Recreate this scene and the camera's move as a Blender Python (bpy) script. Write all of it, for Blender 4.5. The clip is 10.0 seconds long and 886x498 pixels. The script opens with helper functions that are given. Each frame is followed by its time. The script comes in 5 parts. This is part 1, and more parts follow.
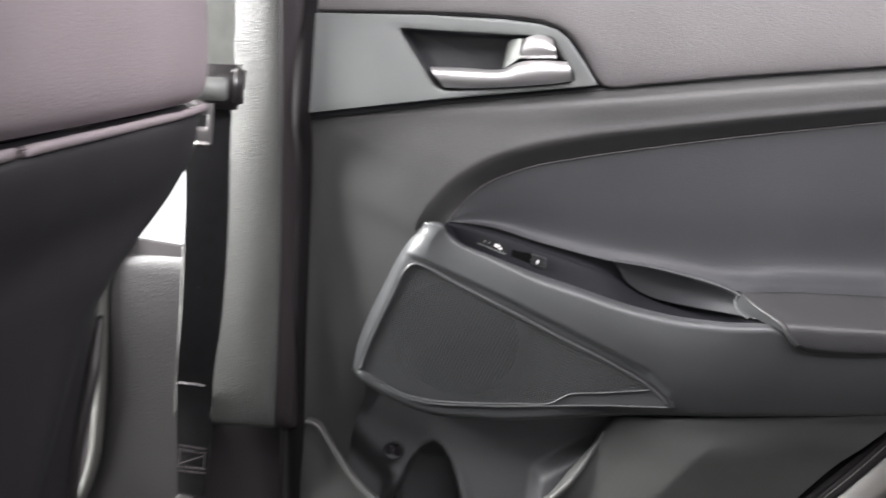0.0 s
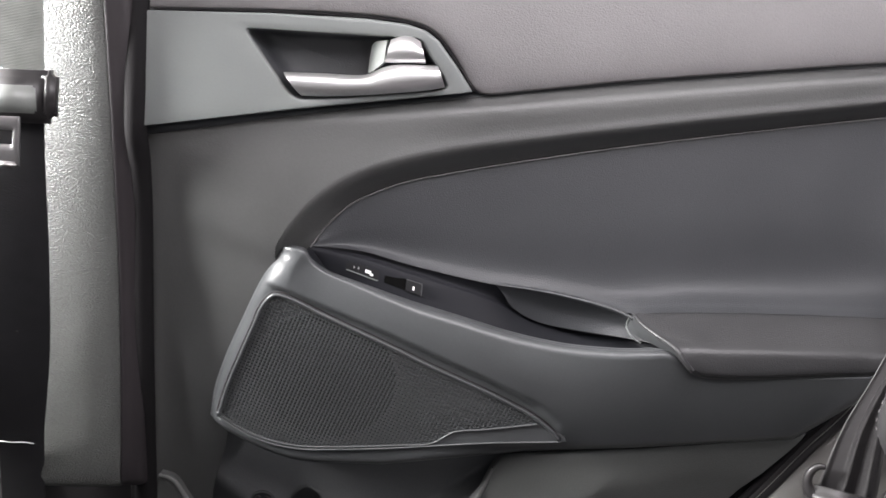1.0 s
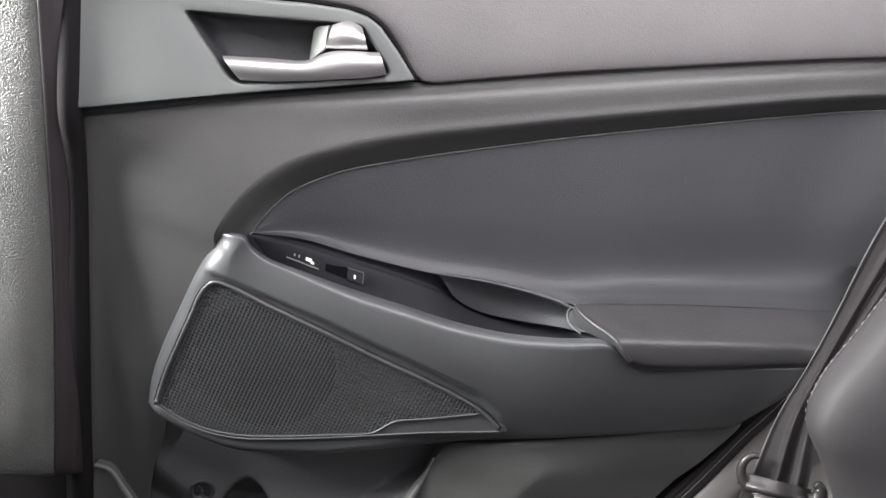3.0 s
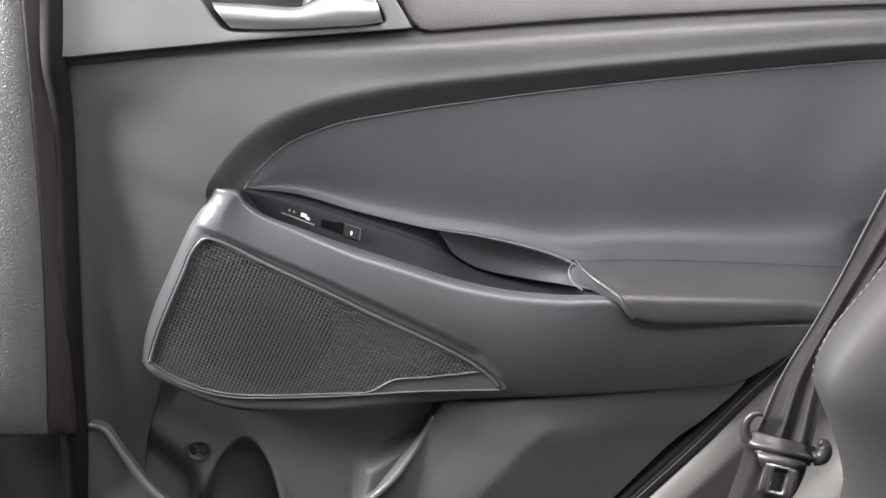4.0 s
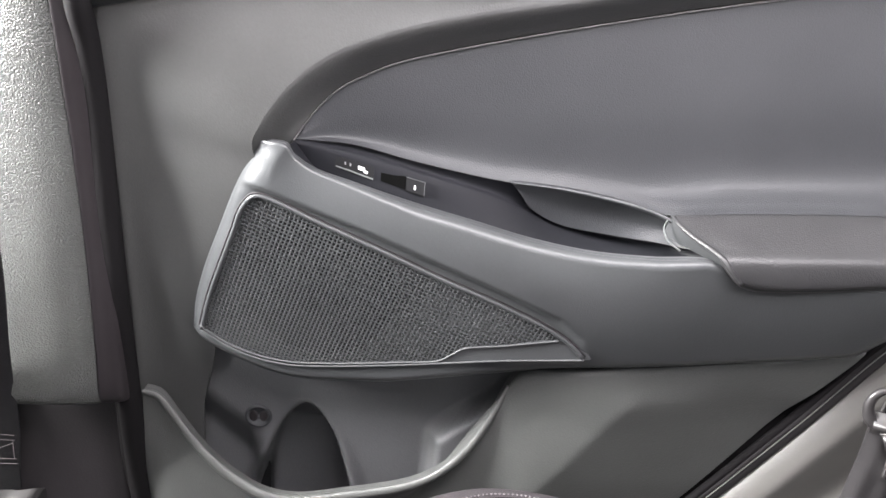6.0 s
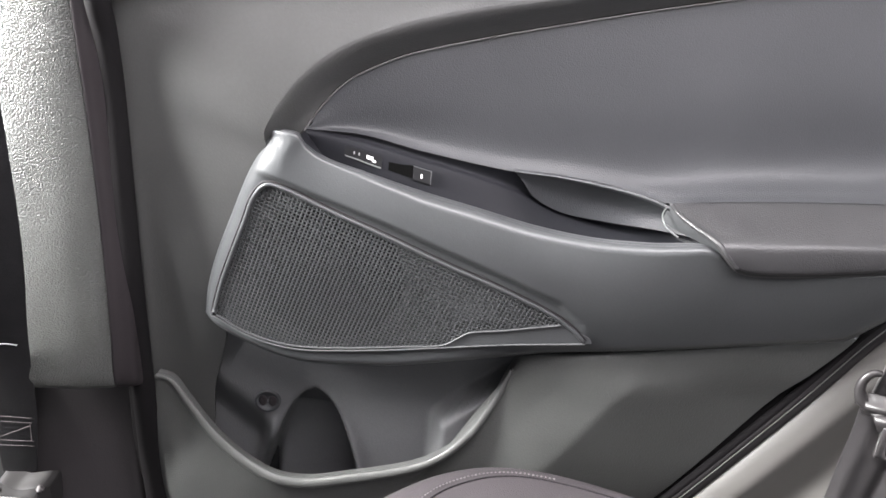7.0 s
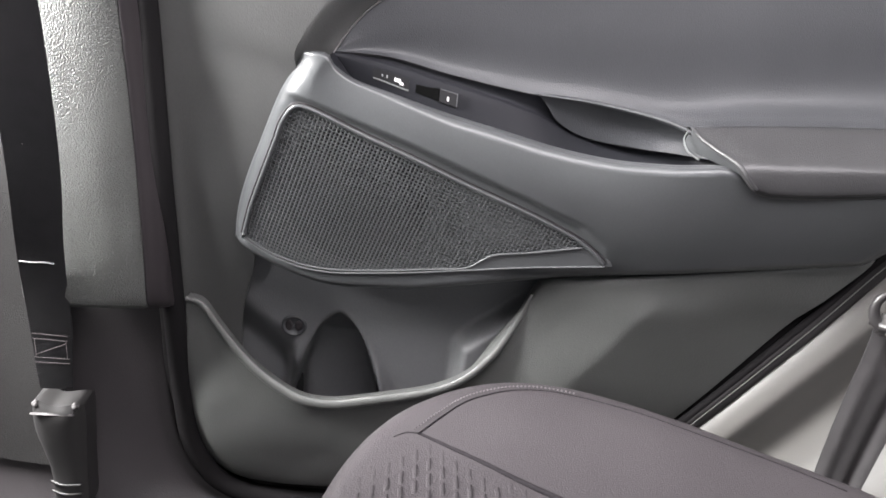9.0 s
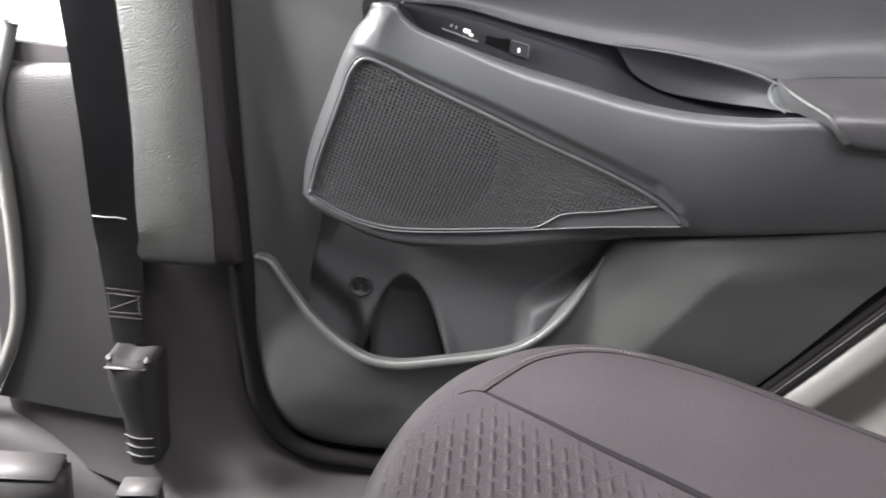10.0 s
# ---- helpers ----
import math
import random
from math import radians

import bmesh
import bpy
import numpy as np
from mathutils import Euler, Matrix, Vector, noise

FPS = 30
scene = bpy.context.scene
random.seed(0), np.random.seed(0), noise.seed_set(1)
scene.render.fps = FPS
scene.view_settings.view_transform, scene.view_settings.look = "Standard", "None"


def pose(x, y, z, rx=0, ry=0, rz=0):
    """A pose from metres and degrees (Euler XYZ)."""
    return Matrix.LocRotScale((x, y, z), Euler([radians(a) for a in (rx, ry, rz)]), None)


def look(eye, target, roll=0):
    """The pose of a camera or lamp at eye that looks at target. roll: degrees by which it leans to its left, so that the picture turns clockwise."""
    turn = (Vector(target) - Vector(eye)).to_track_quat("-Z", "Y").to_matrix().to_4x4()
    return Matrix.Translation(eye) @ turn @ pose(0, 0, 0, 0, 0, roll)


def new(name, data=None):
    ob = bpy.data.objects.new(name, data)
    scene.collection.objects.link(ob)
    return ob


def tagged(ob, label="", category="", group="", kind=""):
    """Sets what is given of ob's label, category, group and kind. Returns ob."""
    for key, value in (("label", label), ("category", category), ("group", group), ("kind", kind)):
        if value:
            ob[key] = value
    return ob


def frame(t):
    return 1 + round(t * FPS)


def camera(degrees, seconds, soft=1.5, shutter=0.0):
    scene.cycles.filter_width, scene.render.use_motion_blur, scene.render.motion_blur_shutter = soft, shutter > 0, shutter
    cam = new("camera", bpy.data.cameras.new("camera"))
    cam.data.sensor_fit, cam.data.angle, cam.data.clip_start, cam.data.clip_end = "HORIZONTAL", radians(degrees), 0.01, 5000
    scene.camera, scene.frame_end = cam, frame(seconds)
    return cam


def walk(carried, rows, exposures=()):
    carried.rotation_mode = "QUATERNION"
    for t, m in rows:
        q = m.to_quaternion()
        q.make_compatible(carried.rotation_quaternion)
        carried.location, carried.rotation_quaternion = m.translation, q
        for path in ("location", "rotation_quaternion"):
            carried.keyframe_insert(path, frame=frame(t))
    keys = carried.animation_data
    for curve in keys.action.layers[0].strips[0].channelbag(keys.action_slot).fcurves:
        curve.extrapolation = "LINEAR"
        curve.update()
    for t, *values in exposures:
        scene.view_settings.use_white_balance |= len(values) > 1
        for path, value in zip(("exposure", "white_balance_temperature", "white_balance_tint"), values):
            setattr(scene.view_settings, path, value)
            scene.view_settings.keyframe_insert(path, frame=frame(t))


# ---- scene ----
cam = camera(55.0, 10.0, soft=1.5, shutter=0.5)
PATH = [
    (0, (-0.0982, -0.0449, 0.8840), (-0.1925, 1.8932, 0.4020), 6.0),
    (0.5, (-0.0784, 0.0281, 0.8890), (-0.0120, 1.9744, 0.4320), 4.8),
    (1, (-0.0709, 0.0576, 0.8830), (0.0716, 2.0029, 0.4390), 6.0),
    (1.5, (-0.0593, 0.0676, 0.8840), (0.1288, 2.0058, 0.4290), 6.8),
    (2, (-0.0500, 0.0538, 0.8850), (0.1599, 1.9946, 0.4500), 7.1),
    (3.5, (-0.0491, 0.0671, 0.8770), (0.1897, 1.9922, 0.3880), 7.2),
    (4, (-0.0479, 0.0785, 0.8700), (0.1982, 1.9895, 0.3320), 7.2),
    (4.5, (-0.0473, 0.0877, 0.8630), (0.2033, 1.9893, 0.2960), 7.2),
    (5, (-0.0473, 0.1069, 0.8510), (0.1738, 1.9968, 0.2340), 7.2),
    (5.5, (-0.0483, 0.1645, 0.8750), (0.0916, 2.0364, 0.1830), 5.7),
    (6, (-0.0419, 0.1817, 0.8720), (0.0522, 2.0423, 0.1430), 5.3),
    (7.5, (-0.0539, 0.1292, 0.8690), (0.0446, 1.9875, 0.1380), 5.4),
    (8, (-0.0581, 0.1113, 0.8610), (0.0332, 1.9704, 0.1310), 5.9),
    (8.5, (-0.0571, 0.1175, 0.8490), (0.0298, 1.9659, 0.0900), 5.9),
    (9, (-0.0584, 0.1193, 0.8370), (0.0172, 1.9497, 0.0340), 5.6),
    (9.5, (-0.0594, 0.1192, 0.8270), (-0.0041, 1.9372, -0.0060), 5.4),
    (10, (-0.0529, 0.1293, 0.8110), (-0.1409, 1.9317, -0.0500), 4.1),
]
walk(cam, [(row[0], look(*row[1:])) for row in PATH],
     [(0.0, -0.43), (0.5, -0.45), (1.0, -0.49), (1.5, -0.35), (2.0, -0.39), (3.5, -0.41), (4.0, -0.07), (4.5, 0.31), (5.0, 0.36), (5.5, 0.38), (6.0, 0.41), (7.5, 0.19), (8.0, 0.15), (8.5, 0.16), (9.0, 0.19), (9.5, 0.15), (10.0, 0.10)])

# ---- light ----
world = bpy.data.worlds.new("world")
scene.world = world
world.use_nodes = True
wn = world.node_tree.nodes
sky = wn.new("ShaderNodeTexSky")
sky.sky_type, sky.sun_disc = "NISHITA", False
sky.sun_elevation, sky.sun_rotation = radians(38), radians(300)
wn["Background"].inputs["Strength"].default_value = 0.05
world.node_tree.links.new(sky.outputs[0], wn["Background"].inputs["Color"])


def lamp(name, eye, target, size_x, size_y, power, colour=(1, 1, 1)):
    data = bpy.data.lights.new(name, "AREA")
    data.shape, data.size, data.size_y, data.energy, data.color = "RECTANGLE", size_x, size_y, power, colour
    ob = new(name, data)
    ob.matrix_world = look(eye, target)
    return ob


sun_data = bpy.data.lights.new("sun", "SUN")
sun_data.energy, sun_data.angle, sun_data.color = 0.5, radians(15), (1.0, 0.96, 0.9)
sun = new("sun", sun_data)
sun.matrix_world = look((-3, -2, 5), (0, 0.3, 0))
# skylight in the openings of the car, plus an added overhead fill
lamp("roof_fill_light", (0.17, 0.46, 1.20), (0.15, 0.90, 0.82), 0.90, 0.34, 13.5, (1.0, 0.95, 0.985))
lamp("windscreen_light", (-1.30, 0.00, 1.20), (-0.38, 0.88, 0.80), 0.24, 0.20, 13, (1.0, 0.99, 1.0))
lamp("driver_window_light", (-1.55, -0.70, 1.15), (-0.2, 0.9, 0.75), 0.30, 0.24, 8, (1.0, 0.985, 1.02))
lamp("left_window_light", (0.30, -0.74, 1.06), (0.2, 0.9, 0.62), 1.1, 0.34, 3.5, (1.0, 0.985, 1.01))
# door daylight lamp, added inside the cabin to brighten the armrest end
lamp("front_door_light", (-1.12, 0.81, 1.03), (-0.1, 0.87, 0.75), 0.34, 0.36, 108, (1.0, 0.99, 0.985))
lamp("rear_window_light", (1.34, 0.0, 1.08), (-0.2, 0.6, 0.85), 0.9, 0.26, 16, (1.0, 0.96, 1.0))


# ---- materials ----
def principled(name, base, rough=0.5, metal=0.0, spec=0.5):
    mat = bpy.data.materials.new(name)
    mat.use_nodes = True
    node = mat.node_tree.nodes["Principled BSDF"]
    node.inputs["Base Color"].default_value = (*base, 1)
    node.inputs["Roughness"].default_value = rough
    node.inputs["Metallic"].default_value = metal
    node.inputs["Specular IOR Level"].default_value = spec
    return mat, mat.node_tree.nodes, mat.node_tree.links, node


def trim(name, base, rough=0.5, grain=420.0, relief=0.35, depth=0.0005, vary=0.12, spec=0.5, kind="hide"):
    """Moulded car trim: a hide grain in relief, faint blotches, smudged gloss."""
    mat, nodes, links, node = principled(name, base, rough, 0.0, spec)
    place = nodes.new("ShaderNodeTexCoord")
    blotch = nodes.new("ShaderNodeTexNoise")
    blotch.inputs["Scale"].default_value, blotch.inputs["Detail"].default_value = 9.0, 5.0
    links.new(place.outputs["Object"], blotch.inputs["Vector"])
    fine = nodes.new("ShaderNodeTexNoise")
    fine.inputs["Scale"].default_value, fine.inputs["Detail"].default_value = grain * 0.6, 3.0
    links.new(place.outputs["Object"], fine.inputs["Vector"])
    both = nodes.new("ShaderNodeMath")
    both.operation = "MULTIPLY_ADD"
    both.inputs[1].default_value, both.inputs[2].default_value = 0.35, 0.0
    links.new(fine.outputs["Fac"], both.inputs[0])
    total = nodes.new("ShaderNodeMath")
    total.operation = "ADD"
    links.new(both.outputs[0], total.inputs[0])
    links.new(blotch.outputs["Fac"], total.inputs[1])
    ramp = nodes.new("ShaderNodeMapRange")
    ramp.inputs["From Min"].default_value, ramp.inputs["From Max"].default_value = 0.4, 0.95
    ramp.inputs["To Min"].default_value, ramp.inputs["To Max"].default_value = 1 - vary, 1 + vary
    links.new(total.outputs[0], ramp.inputs["Value"])
    tone = nodes.new("ShaderNodeMix")
    tone.data_type, tone.blend_type = "RGBA", "MULTIPLY"
    tone.inputs["Factor"].default_value = 1.0
    tone.inputs["A"].default_value = (*base, 1)
    links.new(ramp.outputs[0], tone.inputs["B"])
    links.new(tone.outputs["Result"], node.inputs["Base Color"])
    gloss = nodes.new("ShaderNodeMapRange")
    gloss.inputs["From Min"].default_value, gloss.inputs["From Max"].default_value = 0.3, 0.7
    gloss.inputs["To Min"].default_value, gloss.inputs["To Max"].default_value = rough - 0.05, rough + 0.07
    links.new(blotch.outputs["Fac"], gloss.inputs["Value"])
    links.new(gloss.outputs[0], node.inputs["Roughness"])
    if kind == "hide":
        cell = nodes.new("ShaderNodeTexVoronoi")
        cell.feature, cell.distance = "F1", "EUCLIDEAN"
        cell.inputs["Scale"].default_value = grain
        warp = nodes.new("ShaderNodeMix")
        warp.data_type, warp.blend_type = "RGBA", "LINEAR_LIGHT"
        warp.inputs["Factor"].default_value = 0.0005
        links.new(place.outputs["Object"], warp.inputs["A"])
        links.new(fine.outputs["Color"], warp.inputs["B"])
        links.new(warp.outputs["Result"], cell.inputs["Vector"])
        height = cell.outputs["Distance"]
    else:
        height = fine.outputs["Fac"]
    bump = nodes.new("ShaderNodeBump")
    bump.inputs["Strength"].default_value, bump.inputs["Distance"].default_value = relief, depth
    bump.invert = kind == "hide"
    links.new(height, bump.inputs["Height"])
    links.new(bump.outputs["Normal"], node.inputs["Normal"])
    return mat


def woven(name, base, rough, across, relief=0.6, spec=0.3):
    """Webbing or cloth: fine ribs in relief, with uneven wear."""
    mat, nodes, links, node = principled(name, base, rough, 0.0, spec)
    place = nodes.new("ShaderNodeTexCoord")
    ribs = nodes.new("ShaderNodeTexWave")
    ribs.bands_direction = "Z"
    ribs.inputs["Scale"].default_value, ribs.inputs["Distortion"].default_value = across, 0.6
    links.new(place.outputs["Object"], ribs.inputs["Vector"])
    worn = nodes.new("ShaderNodeTexNoise")
    worn.inputs["Scale"].default_value, worn.inputs["Detail"].default_value = 60.0, 4.0
    links.new(place.outputs["Object"], worn.inputs["Vector"])
    ramp = nodes.new("ShaderNodeMapRange")
    ramp.inputs["To Min"].default_value, ramp.inputs["To Max"].default_value = 0.75, 1.3
    links.new(worn.outputs["Fac"], ramp.inputs["Value"])
    tone = nodes.new("ShaderNodeMix")
    tone.data_type, tone.blend_type = "RGBA", "MULTIPLY"
    tone.inputs["Factor"].default_value = 1.0
    tone.inputs["A"].default_value = (*base, 1)
    links.new(ramp.outputs[0], tone.inputs["B"])
    links.new(tone.outputs["Result"], node.inputs["Base Color"])
    bump = nodes.new("ShaderNodeBump")
    bump.inputs["Strength"].default_value, bump.inputs["Distance"].default_value = relief, 0.0005
    links.new(ribs.outputs["Fac"], bump.inputs["Height"])
    links.new(bump.outputs["Normal"], node.inputs["Normal"])
    return mat


SOFT_UPPER = trim("soft_upper_trim", (0.120, 0.114, 0.115), 0.50, 620, 0.4, 0.0008)
BEZEL = trim("bezel_plastic", (0.125, 0.133, 0.129), 0.37, 900, 0.12, 0.0003, kind="fine")
PANEL = trim("grained_door_plastic", (0.070, 0.070, 0.0695), 0.43, 560, 0.28, 0.0006)
INSERT = trim("vinyl_insert", (0.0405, 0.0420, 0.0455), 0.50, 800, 0.3, 0.0006)
ARMREST = trim("armrest_plastic", (0.064, 0.0665, 0.069), 0.33, 700, 0.2, 0.0005)
POCKET = trim("pocket_plastic", (0.118, 0.119, 0.123), 0.48, 600, 0.3, 0.0007)
PAD = trim("armrest_pad_vinyl", (0.043, 0.0425, 0.044), 0.42, 700, 0.3, 0.0006)
LOWER = trim("lower_door_plastic", (0.090, 0.092, 0.089), 0.38, 600, 0.35, 0.0007)
PILLAR = trim("pillar_plastic", (0.082, 0.084, 0.080), 0.38, 620, 0.9, 0.0012, vary=0.2)
# pillar plastic darkened in colour to offset the close front lamp
LEDGE_TRIM = trim("dimmed_pillar_plastic", (0.028, 0.027, 0.027), 0.45, 620, 0.5, 0.001)
EDGE_TRIM = trim("pillar_edge_plastic", (0.022, 0.018, 0.020), 0.55, 700, 0.15, 0.0003, kind="fine")
# darker than the pillar face: the shade low down is put into colour
PILLAR_LOW = trim("shaded_sill_plastic", (0.042, 0.038, 0.040), 0.48, 520, 0.3, 0.0005)
QUARTER = trim("quarter_trim_plastic", (0.115, 0.111, 0.105), 0.40, 700, 0.2, 0.0005, vary=0.03)
RUBBER = trim("seal_rubber", (0.011, 0.0102, 0.0108), 0.8, 900, 0.2, 0.0003, spec=0.08, kind="fine")
FLOCK = trim("flocked_rubber", (0.026, 0.024, 0.025), 0.7, 900, 0.2, 0.0003, spec=0.2, kind="fine")
SEAL_LIGHT = trim("flocked_seal", (0.13, 0.13, 0.122), 0.7, 900, 0.3, 0.0004, kind="fine")
BLACK = trim("black_switch_plastic", (0.015, 0.0153, 0.0182), 0.55, 900, 0.12, 0.0003, spec=0.12, kind="fine")
DARK = trim("dark_backing", (0.010, 0.010, 0.011), 0.8, 500, 0.1, 0.0003, kind="fine")
MESH = trim("grille_plastic", (0.054, 0.056, 0.058), 0.45, 900, 0.1, 0.0002, kind="fine")
HOLLOW_SHADE = trim("hollow_shade_black", (0.003, 0.003, 0.003), 0.9, 900, 0.05, 0.0001, spec=0.05, kind="fine")
BUTTON = trim("switch_key_plastic", (0.010, 0.010, 0.011), 0.5, 900, 0.05, 0.0002, spec=0.2, kind="fine")
SATIN, *_ = principled("satin_silver", (0.66, 0.65, 0.65), 0.33, 0.85)
CHROME, *_ = principled("bright_steel", (0.72, 0.70, 0.70), 0.27, 1.0)
DULL_STEEL, *_ = principled("dull_steel", (0.34, 0.33, 0.33), 0.38, 0.95)
WHITE, *_ = principled("white_print", (0.85, 0.85, 0.83), 0.5)
GREYPRINT, *_ = principled("grey_print", (0.22, 0.22, 0.22), 0.5)
THREAD = woven("grey_thread", (0.24, 0.225, 0.232), 0.7, 900)
# paler anchor plastic: light on rims and top faces put into colour
CAP_LIT_WORN = trim("lit_worn_cap_plastic", (0.062, 0.057, 0.058), 0.6, 900, 0.1, 0.0003, kind="fine")
STITCH_DIM = woven("faded_thread", (0.13, 0.115, 0.117), 0.7, 900)
SEAM_DARK = trim("sewn_seam", (0.018, 0.016, 0.018), 0.85, 900, 0.3, 0.0004, spec=0.1, kind="fine")
ANCHOR = trim("anchor_plastic", (0.024, 0.023, 0.023), 0.42, 900, 0.15, 0.0004, kind="fine")
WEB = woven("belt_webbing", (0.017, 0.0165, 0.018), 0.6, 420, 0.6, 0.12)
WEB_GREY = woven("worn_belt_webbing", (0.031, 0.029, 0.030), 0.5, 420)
# pale copy of the belt webbing: its reflected light is put into colour
WEB_LIT = woven("lit_belt_webbing", (0.20, 0.21, 0.195), 0.33, 260, 0.9, 0.5)
SELVEDGE = woven("selvedge_thread", (0.14, 0.138, 0.136), 0.5, 800)
HIDE = trim("seat_vinyl", (0.044, 0.039, 0.042), 0.5, 700, 0.35, 0.0007)
# paler than the bench: light on the seat's back is put into colour
SEAT_COVER_LIT = trim("lit_front_seat_cloth", (0.24, 0.207, 0.218), 0.55, 600, 0.3, 0.0006)
BACK_HIDE = trim("backrest_vinyl", (0.040, 0.0385, 0.0398), 0.62, 800, 0.15, 0.0005)
HIDE_DARK = trim("seat_back_shell", (0.024, 0.022, 0.025), 0.5, 520, 0.25, 0.0004)
CARPET = trim("floor_carpet", (0.03, 0.029, 0.030), 0.9, 500, 0.9, 0.002, kind="fine")
LINER = trim("roof_lining", (0.42, 0.41, 0.40), 0.85, 500, 0.4, 0.0006, kind="fine")
TONGUE = trim("tongue_plastic", (0.030, 0.028, 0.0285), 0.36, 900, 0.05, 0.0002, kind="fine")
TONGUE_GREY = trim("pale_tongue_plastic", (0.20, 0.21, 0.20), 0.4, 900, 0.08, 0.0002, kind="fine")


# ---- shaping helpers ----
def spline(points, n, closed=False):
    """n points, evenly spaced, along a smooth curve through the given ones."""
    p = np.array(points, float)
    if closed:
        p = np.vstack([p[-1], p, p[0], p[1]])
    else:
        p = np.vstack([2 * p[0] - p[1], p, 2 * p[-1] - p[-2]])
    out = []
    for i in range(1, len(p) - 2):
        a, b, c, d = p[i - 1:i + 3]
        t1, t2, t3 = (max(np.linalg.norm(v), 1e-6) ** 0.5 for v in (b - a, c - b, d - c))
        m1 = t2 * ((b - a) / t1 - (c - a) / (t1 + t2) + (c - b) / t2)
        m2 = t2 * ((c - b) / t2 - (d - b) / (t2 + t3) + (d - c) / t3)
        for s in np.linspace(0, 1, 24, endpoint=False):
            out.append((2 * s**3 - 3 * s**2 + 1) * b + (s**3 - 2 * s**2 + s) * m1 + (3 * s**2 - 2 * s**3) * c + (s**3 - s**2) * m2)
    out.append(p[-2])
    out = np.array(out)
    run = np.r_[0, np.cumsum(np.linalg.norm(np.diff(out, axis=0), axis=1))]
    at = np.linspace(0, run[-1], n + 1)[:-1] if closed else np.linspace(0, run[-1], n)
    return np.stack([np.interp(at, run, out[:, k]) for k in range(3)], 1)


def across(rows, m):
    """Fills a smooth surface between curves of equal length: m steps from each to the next."""
    rows = np.array(rows)
    p = np.concatenate([[2 * rows[0] - rows[1]], rows, [2 * rows[-1] - rows[-2]]])
    out = []
    for i in range(1, len(p) - 2):
        a, b, c, d = p[i - 1:i + 3]
        la, lb, lc = (np.maximum(np.linalg.norm(v, axis=1, keepdims=True), 1e-6) ** 0.5 for v in (b - a, c - b, d - c))
        m1 = lb * ((b - a) / la - (c - a) / (la + lb) + (c - b) / lb)
        m2 = lb * ((c - b) / lb - (d - b) / (lb + lc) + (d - c) / lc)
        for s in np.linspace(0, 1, m, endpoint=False):
            out.append((2 * s**3 - 3 * s**2 + 1) * b + (s**3 - 2 * s**2 + s) * m1 + (3 * s**2 - 2 * s**3) * c + (s**3 - s**2) * m2)
    out.append(p[-2])
    return np.array(out)


def loft(curves, n=70, m=6):
    return across([spline(c, n) for c in curves], m)


def shift(curve, dx=0.0, dy=0.0, dz=0.0):
    return [(x + dx, y + dy, z + dz) for x, y, z in curve]


def grid_faces(rows, cols, base=0, wrap=False):
    wide = cols if wrap else cols - 1
    return [(base + r * cols + c, base + r * cols + (c + 1) % cols, base + (r + 1) * cols + (c + 1) % cols, base + (r + 1) * cols + c)
            for r in range(rows - 1) for c in range(wide)]


def mesh_of(name, verts, faces, material, smooth=True):
    me = bpy.data.meshes.new(name)
    me.from_pydata([tuple(map(float, v)) for v in verts], [], faces)
    me.materials.append(material)
    me.polygons.foreach_set("use_smooth", [smooth] * len(me.polygons))
    me.update()
    return me


def sheet(name, grid, material, parent, depth=(0, 0.004, 0), label=""):
    """A moulded panel: the grid as its face, a back behind it, and closed rims."""
    rows, cols = grid.shape[:2]
    front = grid.reshape(-1, 3)
    back = front + np.array(depth)
    verts = [*front, *back]
    faces = grid_faces(rows, cols) + [tuple(reversed(f)) for f in grid_faces(rows, cols, rows * cols)]
    rim = [(0, c) for c in range(cols)] + [(r, cols - 1) for r in range(1, rows)]
    rim += [(rows - 1, c) for c in range(cols - 2, -1, -1)] + [(r, 0) for r in range(rows - 2, 0, -1)]
    start = len(verts)
    for r, c in rim:
        verts += [grid[r, c], grid[r, c] + np.array(depth)]
    k = len(rim)
    faces += [(start + 2 * i, start + 2 * ((i + 1) % k), start + 2 * ((i + 1) % k) + 1, start + 2 * i + 1) for i in range(k)]
    return part(name, mesh_of(name, verts, faces, material), parent, label)


def part(name, me, parent, label=""):
    ob = new(name, me)
    if parent is not None:
        ob.parent = parent
    if label:
        ob["label"] = label
    return ob


def thing(name, label, category, group="", kind="", at=(0, 0, 0)):
    ob = new(name)
    ob.empty_display_size = 0.05
    ob.location = at
    return tagged(ob, label, category, group, kind)


